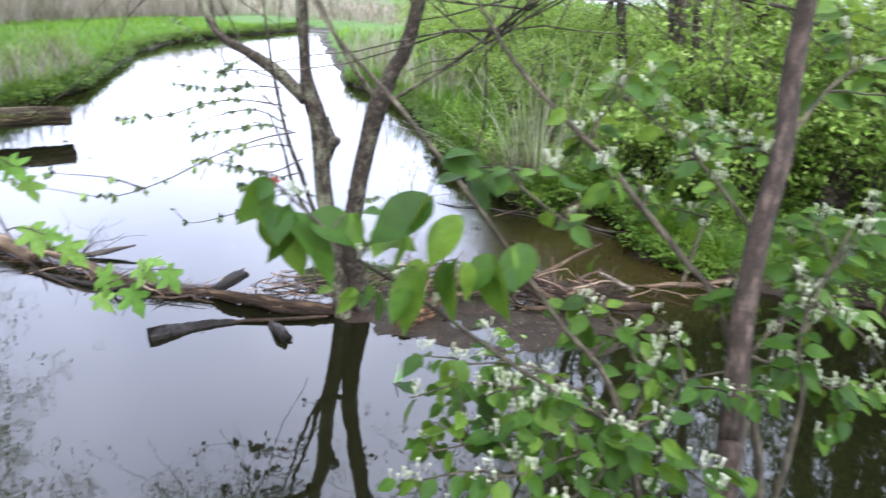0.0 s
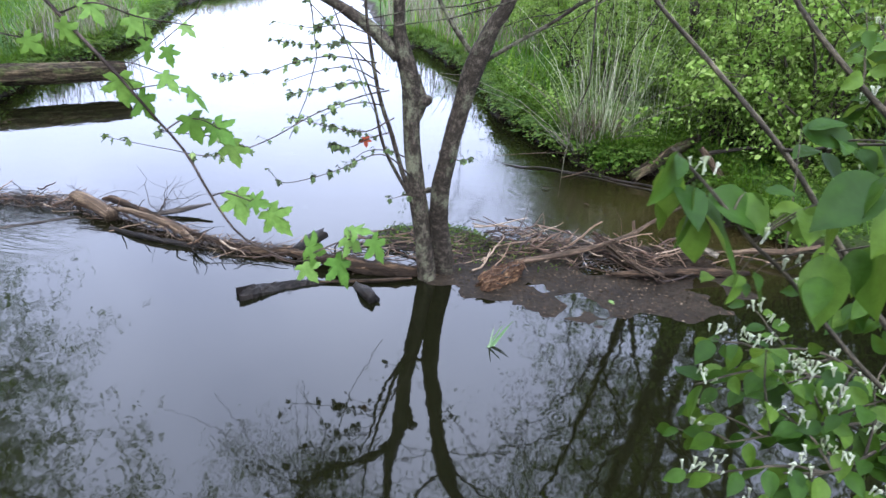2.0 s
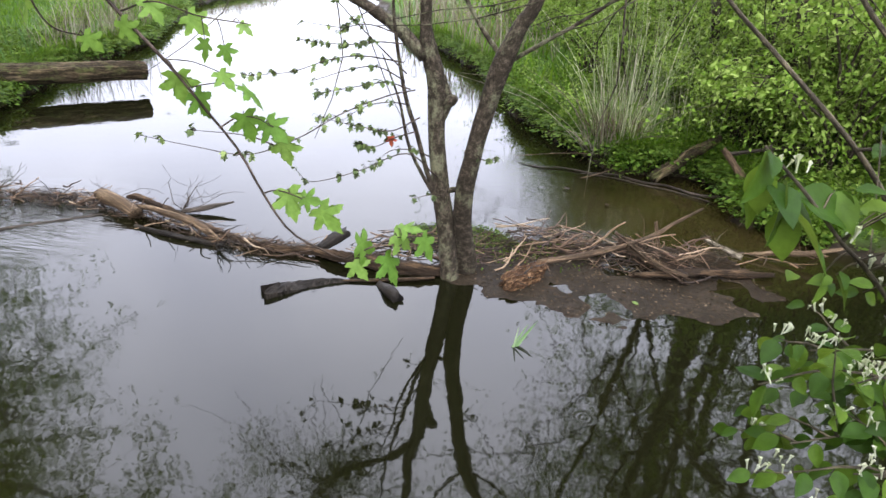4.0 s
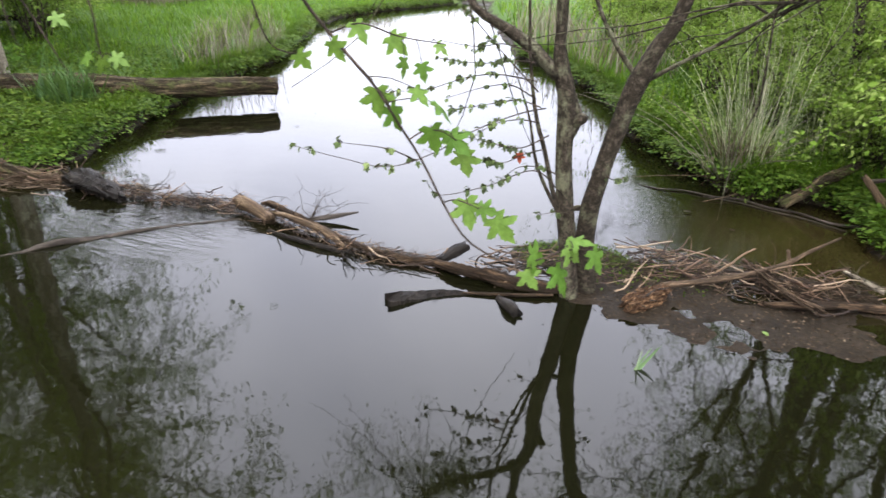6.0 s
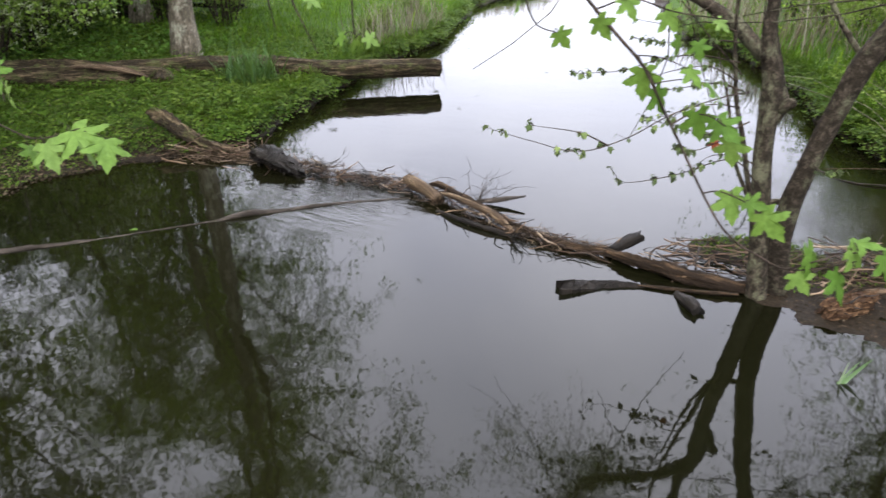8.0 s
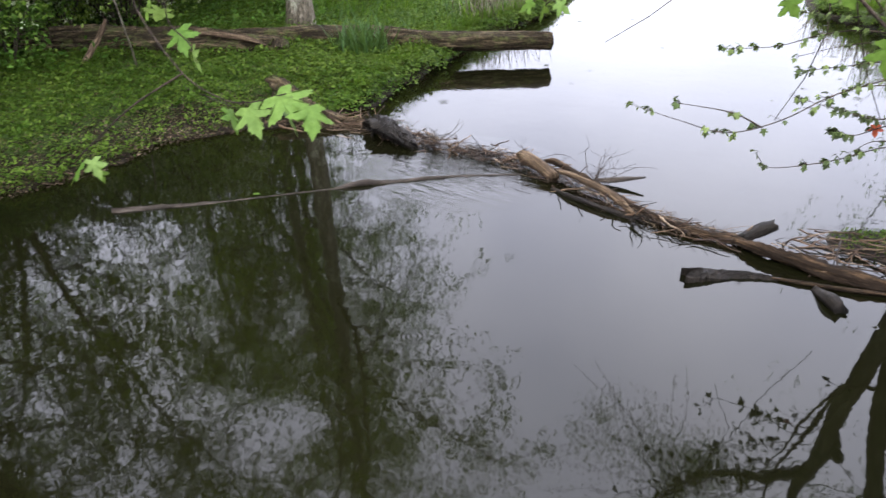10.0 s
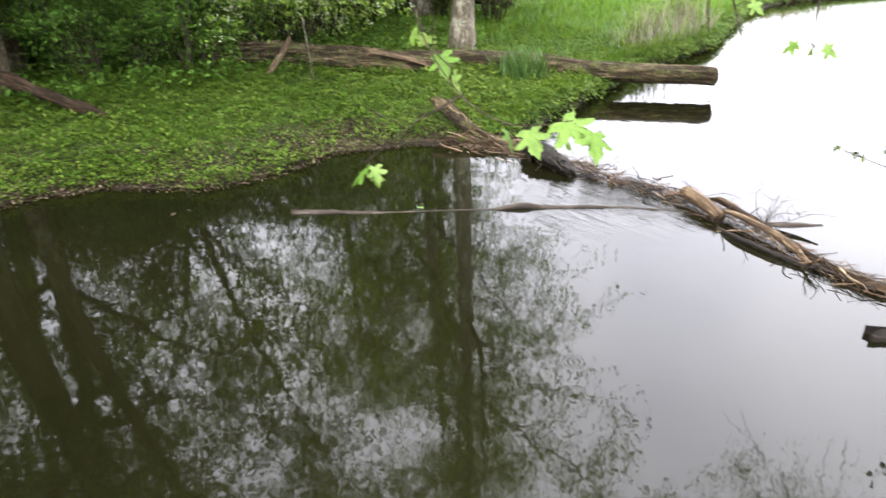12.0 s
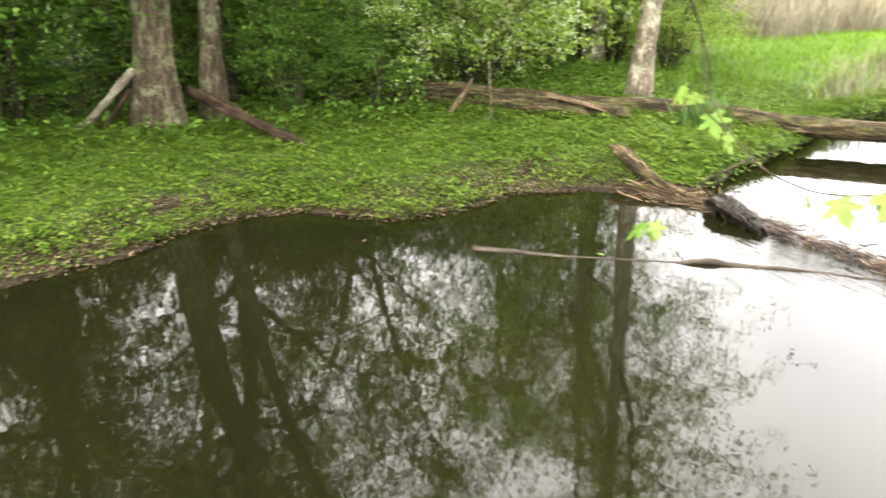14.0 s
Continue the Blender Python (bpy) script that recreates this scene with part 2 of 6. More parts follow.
LEAF_SHRUB = leaf_material("spring_shrub_leaf", [(0.15, (0.08, 0.16, 0.016)), (0.5, (0.19, 0.32, 0.04)), (0.9, (0.34, 0.45, 0.12))], 0.4, tone=0.62)
LEAF_WOODS = leaf_material("understorey_leaf", [(0.2, (0.045, 0.11, 0.014)), (0.6, (0.10, 0.22, 0.03)), (0.9, (0.19, 0.34, 0.06))], 0.3, tone=0.48)
LEAF_CANOPY = leaf_material("canopy_leaf", [(0.2, (0.07, 0.14, 0.012)), (0.6, (0.15, 0.25, 0.02)), (0.9, (0.26, 0.37, 0.035))], 0.6, tone=1.0)
GRASS = leaf_material("fresh_grass", [(0.2, (0.06, 0.18, 0.01)), (0.6, (0.16, 0.36, 0.018)), (0.9, (0.33, 0.52, 0.045))], 0.3, tone=0.38)
HERB = leaf_material("low_herb", [(0.2, (0.06, 0.145, 0.014)), (0.55, (0.17, 0.32, 0.035)), (0.9, (0.34, 0.49, 0.08))], 0.3, tone=0.27)
REED = leaf_material("dry_reed", [(0.2, (0.22, 0.18, 0.13)), (0.6, (0.38, 0.33, 0.25)), (0.9, (0.55, 0.50, 0.40))], 0.2, 0.8, 0.05, 0.4)
REED_DARK = leaf_material("wet_straw", [(0.2, (0.05, 0.035, 0.022)), (0.6, (0.16, 0.11, 0.07)), (0.9, (0.34, 0.26, 0.18))], 0.1, 0.8, 0.05, 0.5)
ROOT_HAIR = leaf_material("wet_root_hair", [(0.2, (0.03, 0.02, 0.012)), (0.6, (0.08, 0.055, 0.033)), (0.9, (0.2, 0.14, 0.09))], 0.1, 0.8, 0.05, 0.4)
RUSH = leaf_material("grey_green_rush", [(0.2, (0.14, 0.2, 0.07)), (0.55, (0.3, 0.36, 0.18)), (0.85, (0.62, 0.6, 0.42))], 0.2, 0.7, 0.05, 0.75)
PETAL = leaf_material("white_petal", [(0.2, (0.7, 0.78, 0.45)), (0.9, (1.2, 1.22, 0.95))], 0.3, 0.6)
CREAM = leaf_material("cream_blossom", [(0.2, (0.55, 0.66, 0.32)), (0.9, (1.15, 1.25, 0.85))], 0.3, 0.6)
IRIS_PALE = leaf_material("pale_iris_blade", [(0.2, (0.16, 0.3, 0.1)), (0.6, (0.3, 0.46, 0.22)), (0.9, (0.5, 0.6, 0.36))], 0.3, 0.4, 0.1)
IRIS = leaf_material("iris_blade", [(0.2, (0.05, 0.13, 0.03)), (0.6, (0.09, 0.2, 0.05)), (0.9, (0.16, 0.3, 0.08))], 0.3, 0.5, 0.1, tone=0.4)
MUD_BITS = leaf_material("wet_leaf_bits", [(0.2, (0.02, 0.014, 0.009)), (0.7, (0.07, 0.048, 0.03)), (0.97, (0.28, 0.22, 0.14))], 0.05, 0.8, 0.05, 0.5)
RED_LEAF = leaf_material("red_leaf", [(0.2, (0.6, 0.10, 0.06)), (0.9, (0.7, 0.16, 0.08))], 0.4)

# ---- mesh tools ----


def smooth_path(points, n):
    """Points resampled along a soft curve through them; extra columns (radius) go along."""
    p = np.array(points, float)
    if len(p) == 2:
        u = np.linspace(0, 1, n)[:, None]
        return p[0] * (1 - u) + p[1] * u
    q = np.vstack([2 * p[0] - p[1], p, 2 * p[-1] - p[-2]])
    out = []
    for s in np.linspace(0, len(p) - 1, n):
        i = min(int(s), len(p) - 2)
        t = s - i
        a, b, c, d = q[i:i + 4]
        out.append(0.5 * (2 * b + (c - a) * t + (2 * a - 5 * b + 4 * c - d) * t * t + (3 * b - a - 3 * c + d) * t ** 3))
    return np.array(out)


class Build:
    """Collects vertices and faces for one mesh."""

    def __init__(self):
        self.v, self.f, self.n, self.g = [], [], 0, []

    def add(self, v, f, grain=None):
        v = np.asarray(v, float)
        self.g.append(v if grain is None else grain)
        self.v.append(v)
        self.f.extend([tuple(int(i) + self.n for i in face) for face in f])
        self.n += len(v)
        return self

    def tube(self, path, sides=7, lumps=0.0, rng=None, flat=1.0, gnarl=0.0, torn=1.0):
        """A tapering limb: rows of x, y, z, radius."""
        path = np.asarray(path, float)
        p, r = path[:, :3], np.maximum(path[:, 3], 0.0004)
        k = len(p)
        t = np.gradient(p, axis=0)
        t /= np.linalg.norm(t, axis=1)[:, None] + 1e-9
        ref = np.array((0.3, 0.2, 1.0)) if abs(t[:, 2]).mean() < 0.8 else np.array((1.0, 0.2, 0.1))
        a = np.cross(t, ref)
        a /= np.linalg.norm(a, axis=1)[:, None] + 1e-9
        b = np.cross(t, a)
        ang = np.arange(sides) * 2 * math.pi / sides
        rr = r[:, None] * np.ones(sides)
        if lumps and rng is not None:
            base = 1 + lumps * rng.uniform(-1, 1, sides)
            rr = rr * base * (1 + lumps * 0.7 * rng.uniform(-1, 1, (k, sides)))
        if gnarl:
            run = np.concatenate([[0], np.cumsum(np.linalg.norm(np.diff(p, axis=0), axis=1))])[:, None] / (r.mean() * 2)
            th = ang[None]
            ph = rng.uniform(0, 6.28, 6)
            rr = rr * (1 + gnarl * (0.5 * np.sin(2 * th + ph[0] + 0.5 * run) + 0.4 * np.sin(5 * th + ph[1] - 0.9 * run) + 0.35 * np.sin(9 * th + ph[2] + 0.25 * run) + 0.4 * np.sin(1.7 * run + ph[3] + 2 * np.sin(th + ph[4]))))
            # torn ends
            p = np.repeat(p[:, None], sides, 1)
            for end, sign in ((0, -1), (k - 1, 1)):
                p[end] = p[end] + t[end] * (sign * r[end] * rng.uniform(-0.3, 1.1, sides) * torn)[:, None]
            p = p.reshape(k, sides, 3)
        v = (p if gnarl else p[:, None]) + rr[..., None] * (a[:, None] * np.cos(ang)[:, None] + flat * b[:, None] * np.sin(ang)[:, None])
        v = v.reshape(-1, 3)
        f = [(i * sides + j, i * sides + (j + 1) % sides, (i + 1) * sides + (j + 1) % sides, (i + 1) * sides + j) for i in range(k - 1) for j in range(sides)]
        f.append(tuple(range(sides - 1, -1, -1)))
        f.append(tuple((k - 1) * sides + j for j in range(sides)))
        run = np.concatenate([[0], np.cumsum(np.linalg.norm(np.diff(path[:, :3], axis=0), axis=1))])
        rad = max(float(r.mean()), 0.004)
        grain = np.stack([np.tile(rad * np.cos(ang), (k, 1)), np.tile(rad * np.sin(ang), (k, 1)), np.repeat(run[:, None], sides, 1)], 2).reshape(-1, 3) + path[0, :3]
        return self.add(v, f, grain)

    def scatter(self, template, pos, way, up, size):
        """Copies of a flat template (base at the origin, tip along y, face along z)."""
        tv, tf = template
        pos, way, up = (np.asarray(x, float).reshape(-1, 3) for x in (pos, way, up))
        k = len(pos)
        if k == 0:
            return self
        way = way / (np.linalg.norm(way, axis=1)[:, None] + 1e-9)
        side = np.cross(way, up)
        side /= np.linalg.norm(side, axis=1)[:, None] + 1e-9
        nrm = np.cross(side, way)
        size = np.broadcast_to(np.asarray(size, float), (k,))[:, None, None]
        v = pos[:, None] + size * (side[:, None] * tv[None, :, 0:1] + way[:, None] * tv[None, :, 1:2] + nrm[:, None] * tv[None, :, 2:3])
        m = len(tv)
        self.v.append(v.reshape(-1, 3))
        self.g.append(v.reshape(-1, 3))
        base = np.arange(k) * m + self.n
        for face in tf:
            self.f.extend(map(tuple, (base[:, None] + np.array(face)[None]).tolist()))
        self.n += k * m
        return self

    def mesh(self, name):
        me = bpy.data.meshes.new(name)
        me.from_pydata(np.vstack(self.v).tolist() if self.v else [], [], self.f)
        if self.g and sum(len(g) for g in self.g) == len(me.vertices):
            grain = me.attributes.new("grain", "FLOAT_VECTOR", "POINT")
            grain.data.foreach_set("vector", np.vstack(self.g).astype(np.float32).ravel())
        me.update()
        return me


def part(name, build, mat, parent=None, label="", shade=True):
    me = build if isinstance(build, bpy.types.Mesh) else build.mesh(name)
    if not me.materials:
        me.materials.append(mat)
    if shade and me.polygons:
        me.polygons.foreach_set("use_smooth", [True] * len(me.polygons))
    ob = new(name, me)
    if parent is not None:
        ob.parent = parent
    if label:
        ob["label"] = label
    return ob


def thing(name, label, category, group="", kind="", at=(0, 0, 0)):
    ob = new(name)
    ob.empty_display_size = 0.1
    ob.location = at
    return tagged(ob, label, category, group, kind)


def lift(build, at):
    """Moves a build so that its thing's base is the origin."""
    build.v = [v - np.array(at) for v in build.v]
    return build


def unit(v):
    v = np.asarray(v, float)
    return v / (np.linalg.norm(v) + 1e-9)


OVAL = (np.array([(0, 0, 0), (-0.24, 0.28, 0.05), (-0.25, 0.6, 0.04), (0, 1, -0.06), (0.25, 0.6, 0.04), (0.24, 0.28, 0.05), (0, 0.3, 0), (0, 0.62, 0)]),
        [(0, 6, 1), (1, 6, 7, 2), (2, 7, 3), (0, 5, 6), (6, 5, 4, 7), (7, 4, 3)])


def broad_leaf():
    """An egg-shaped leaf with a folded midrib, wavy sides and a drawn-out tip."""
    rows = [(0.0, 0.0), (0.06, 0.12), (0.16, 0.22), (0.3, 0.285), (0.45, 0.295), (0.6, 0.255), (0.74, 0.18), (0.86, 0.095), (0.94, 0.035), (1.0, 0.0)]
    v = []
    for y, w in rows:
        sag = -0.2 * y * y
        for s in (-1, -0.5, 0, 0.5, 1):
            v.append((s * w, y, sag + 0.28 * abs(s) * w + 0.018 * math.sin(11 * y + 2 * s) * abs(s)))
    f = [(5 * i + j, 5 * i + j + 1, 5 * i + j + 6, 5 * i + j + 5) for i in range(len(rows) - 1) for j in range(4)]
    return np.array(v), f


BROAD = broad_leaf()
FLOWER = (np.array([(-0.06, 0, 0), (0.06, 0, 0), (0, 0, 0.08), (-0.1, 0.65, 0), (0.1, 0.65, 0), (0, 0.65, 0.13), (-0.2, 1.0, -0.1), (0.2, 1.0, -0.06), (0, 0.92, 0.26)]),
          [(0, 1, 4, 3), (1, 2, 5, 4), (2, 0, 3, 5), (3, 4, 7, 6), (4, 5, 8, 7), (5, 3, 6, 8)])
CHIP = (np.array([(0, 0, 0), (-0.3, 0.5, 0.06), (0, 1, -0.04), (0.3, 0.5, 0.06)]), [(0, 3, 2, 1)])
BLADE = (np.array([(-0.018, 0, 0), (0.018, 0, 0), (-0.014, 0.45, 0.03), (0.014, 0.45, 0.03), (-0.009, 0.8, 0.13), (0.009, 0.8, 0.13), (0, 1, 0.27)]),
         [(0, 1, 3, 2), (2, 3, 5, 4), (4, 5, 6)])


def maple_leaf():
    """A young silver maple leaf: five toothed lobes, folded along its ribs and drooping."""
    half = [(0.03, -0.01), (0.13, -0.08), (0.22, -0.12), (0.30, -0.08), (0.43, -0.05), (0.38, 0.03), (0.30, 0.08), (0.26, 0.14),
            (0.33, 0.18), (0.37, 0.17), (0.42, 0.25), (0.50, 0.26), (0.63, 0.38), (0.54, 0.40), (0.52, 0.47), (0.43, 0.45), (0.38, 0.50), (0.30, 0.46), (0.19, 0.42),
            (0.21, 0.50), (0.20, 0.57), (0.25, 0.64), (0.19, 0.69), (0.20, 0.77), (0.12, 0.78), (0.08, 0.88)]
    ring = [(x, y) for x, y in half] + [(0, 1.02)] + [(-x, y) for x, y in reversed(half)]
    v = [(0, 0.1, 0.03)]
    for x, y in ring:
        sinus = 0.05 if (abs(x) < 0.22 and 0.1 < y < 0.42) else 0.0
        v.append((x, y, sinus - 0.34 * x * x - 0.22 * y * y - 0.06 * math.sin(9 * y) * abs(x)))
    f = [(0, i, i + 1) for i in range(1, len(ring))] + [(0, len(ring), 1)]
    return np.array(v), f


MAPLE = maple_leaf()

# ---- ground and water ----
LEFT_BANK = [(-6.0, -40), (-6.0, -6), (-6.0, -2.6), (-6.07, -1.45), (-6.2, -0.8), (-6.68, -0.1), (-6.82, 0.45), (-6.72, 0.95), (-6.15, 1.6), (-6.12, 2.2), (-6.38, 3.0),
             (-6.13, 3.8), (-5.84, 4.2), (-5.75, 5.05), (-6.12, 6.0), (-6.35, 7.0), (-6.9, 8.2), (-7.33, 9.8), (-7.72, 12.0), (-8.6, 14.0), (-9.4, 16), (-10.45, 18.2),
             (-11.3, 21.5), (-11.3, 25), (-10.9, 29), (-10.6, 34)]
RIGHT_BANK = [(-9.2, 34), (-8.1, 29), (-5.2, 20.3), (-3.6, 15.5), (-2.45, 14.2), (-1.6, 12.4), (-0.88, 10.6), (-0.5, 8.9), (-0.12, 8.1), (0.35, 7.3), (0.66, 6.86), (1.0, 6.9),
              (1.55, 7.06), (1.6, 6.4), (1.62, 5.8), (2.2, 5.4), (3.3, 5.2), (3.5, 4.2), (3.0, 2.6), (1.7, 1.75), (0.75, 1.3), (0.65, 0.5), (0.65, -6), (0.65, -40)]
CREEK = np.array(LEFT_BANK + RIGHT_BANK, float)


def creek_distance(x, y):
    """Metres from the waterline: positive on land, negative in the creek."""
    p = np.stack([np.asarray(x, float).ravel(), np.asarray(y, float).ravel()], 1)
    a, b = CREEK, np.roll(CREEK, -1, axis=0)
    best = np.full(len(p), 1e9)
    inside = np.zeros(len(p), bool)
    for (ax, ay), (bx, by) in zip(a, b):
        ab = np.array((bx - ax, by - ay))
        t = np.clip(((p - (ax, ay)) @ ab) / (ab @ ab), 0, 1)
        q = np.array((ax, ay)) + t[:, None] * ab
        best = np.minimum(best, np.hypot(*(p - q).T))
        cross = ((ay > p[:, 1]) != (by > p[:, 1])) & (p[:, 0] < (bx - ax) * (p[:, 1] - ay) / (by - ay + 1e-12) + ax)
        inside ^= cross
    return np.where(inside, -best, best).reshape(np.shape(x))


def ease(a, b, x):
    t = np.clip((x - a) / (b - a), 0, 1)
    return t * t * (3 - 2 * t)


def ripple(x, y, f, s=0.0):
    return np.sin(f * x + 1.7 * s + 1.3 * np.sin(0.7 * f * y + s)) * np.cos(0.9 * f * y - s + 1.1 * np.sin(0.6 * f * x))


def ground_height(x, y):
    x, y = np.asarray(x, float), np.asarray(y, float)
    wob = 0.07 * ripple(x, y, 5.1) + 0.04 * ripple(x, y, 13.0, 2.0)
    d = creek_distance(x, y) + wob
    cut = np.where(x < -3, ease(4.2, 5.4, y), ease(4.6, 6.4, y))
    gentle = 0.02 + 0.12 * ease(0, 0.9, d) + 0.14 * ease(0.7, 3.5, d)
    steep = 0.03 + np.where(x < -3, 0.19, 0.22) * ease(0, 0.1, d) + 0.09 * ease(0.2, 3.0, d)
    land = gentle * (1 - cut) + steep * cut
    land = land + 0.02 * ripple(x, y, 2.3, 1.0) * ease(0.1, 1, d) + 0.008 * ripple(x, y, 11, 4.0) + 0.25 * ease(8, 40, d)
    bed = -0.03 - 0.4 * ease(0, 0.8, -d)
    z = np.where(d > 0, land, bed)
    # mud flat under the drift pile, and the grassy hump beside the tree
    u, w = (x - 0.56) * 0.97 + (y - 4.46) * 0.24, (y - 4.46) * 0.97 - (x - 0.56) * 0.24
    flat = 1 - np.hypot(u / 1.36, w / 0.7) + 0.12 * ripple(x, y, 6, 3.0) + 0.1 * ripple(x, y, 14, 6.0)
    z = np.where(d < 0, np.maximum(z, -0.06 + 0.067 * ease(-0.05, 0.22, flat) + 0.007 * ripple(x, y, 15, 1.0) + 0.012 * ripple(x, y, 5.5, 2.0) + 0.003 * ripple(x, y, 31, 3.0)), z)
    hump = 1 - np.hypot((x + 0.55) / 0.75, (y - 4.75) / 0.36) + 0.15 * ripple(x, y, 5, 5.0)
    z = np.where(d < 0, np.maximum(z, -0.1 + 0.13 * ease(-0.1, 0.5, hump)), z)
    return z


def stretched(lo, hi, step, far, grow):
    mid = list(np.arange(lo, hi + step / 2, step))
    up, s = [hi], step
    while up[-1] < far:
        s *= grow
        up.append(up[-1] + s)
    down, s = [lo], step
    while down[-1] > -far:
        s *= grow
        down.append(down[-1] - s)
    return np.array(down[:0:-1] + mid + up[1:])


def make_ground():
    xs, ys = stretched(-12, 5, 0.055, 700, 1.12), stretched(-2, 13, 0.055, 700, 1.12)
    gx, gy = np.meshgrid(xs, ys)
    v = np.stack([gx.ravel(), gy.ravel(), ground_height(gx, gy).ravel()], 1)
    w, h = len(xs), len(ys)
    i = (np.arange(h - 1)[:, None] * w + np.arange(w - 1)).ravel()
    b = Build()
    b.v, b.n = [v], len(v)
    b.f = np.stack([i, i + 1, i + w + 1, i + w], 1).tolist()
    return tagged(part("ground", b, SOIL), "damp brown soil and green sward of the creek banks", "ground", kind="structure")


make_ground()
wb = Build().add([(-12, -41, 0), (5, -41, 0), (5, 35, 0), (-12, 35, 0)], [(0, 1, 2, 3)])
tagged(part("water", wb, WATER), "still murky creek water mirroring trees and a white sky", "water", kind="structure")

# ---- plant builders ----


def gz(x, y):
    return float(ground_height(np.array([x]), np.array([y]))[0])


def limb_path(start, direction, length, r0, r1, rng, n=6, sag=0.0, wander=0.18):
    p, d = np.array(start, float), unit(direction)
    rows = [(*p, r0)]
    for i in range(1, n):
        d = unit(d + wander * rng.normal(size=3) + np.array((0, 0, -sag / n)))
        p = p + d * length / (n - 1)
        rows.append((*p, r0 + (r1 - r0) * i / (n - 1)))
    return np.array(rows)


def tall_tree(label, base, height, radius, lean=(0, 0), fork=0.35, bark=None, leaves=9000, seed=1, spread=3.2, leaf=0.11, leafmat=None, group="", limbs=11, bend=(0, 0)):
    """A woodland tree: flared trunk, limbs with their branches, and a broken crown of small leaves."""
    rng = np.random.default_rng(seed)
    root = thing("woodland_tree", label, "tree", group, at=base)
    steps = 12
    rows = []
    for i in range(steps):
        u = i / (steps - 1)
        flare = 1 + 0.5 * math.exp(-u * height / 0.3)
        rows.append(((lean[0] * u + bend[0] * u * u) * height + 0.1 * math.sin(3 * u + seed), (lean[1] * u + bend[1] * u * u) * height + 0.1 * math.sin(2.3 * u + 2 * seed), -0.25 + u * height, radius * flare * (1 - 0.8 * u)))
    rows = np.array(rows)
    rows[:, :2] -= rows[0, :2]
    part("trunk", Build().tube(smooth_path(rows, 60), 24, 0.03, rng, 1.0, 0.06), bark, root)
    tips = []
    for k in range(limbs):
        u = fork + (0.97 - fork) * (k + rng.uniform(0, 0.8)) / limbs
        i = u * (steps - 1)
        a, b = rows[int(i)], rows[min(int(i) + 1, steps - 1)]
        start = a + (b - a) * (i - int(i))
        ang = k * 2.4 + rng.uniform(-0.5, 0.5)
        reach = spread * (1.15 - 0.6 * (u - fork) / (1 - fork)) * rng.uniform(0.75, 1.2)
        path = limb_path(start[:3], (math.cos(ang), math.sin(ang), 0.55 + 0.6 * u), reach, start[3] * 0.5, 0.012, rng, 7, 0.25)
        bough = Build().tube(path, 6, 0.05, rng)
        for j in range(7):
            q = path[rng.integers(2, 7)]
            sub = limb_path(q[:3], rng.normal(size=3) + np.array((math.cos(ang), math.sin(ang), 0.2)) * 0.8, reach * rng.uniform(0.3, 0.6), q[3] * 0.5 + 0.004, 0.004, rng, 5, 0.5)
            bough.tube(sub, 4)
            tips.append(sub[1:, :3])
        tips.append(path[3:, :3])
        part("limb", bough, bark, root)
    tips = np.vstack(tips)
    # leaves gather in sprays, so that the sky shows between them
    sprays = tips[rng.integers(0, len(tips), leaves // 12)] + rng.normal(size=(leaves // 12, 3)) * np.array((0.32, 0.32, 0.24))
    pos = np.repeat(sprays, 12, 0)
    n = len(pos)
    pos = pos + rng.normal(size=(n, 3)) * np.array((0.11, 0.11, 0.06))
    way = rng.normal(size=(n, 3)) + np.array((0, 0, -0.5))
    up = rng.normal(size=(n, 3)) * 0.6 + np.array((0, 0, 1.0))
    crown = part("crown", Build().scatter(CHIP, pos, way, up, leaf * rng.uniform(0.6, 1.3, n)), leafmat, root)
    crown["kind"] = "stuff"
    return root


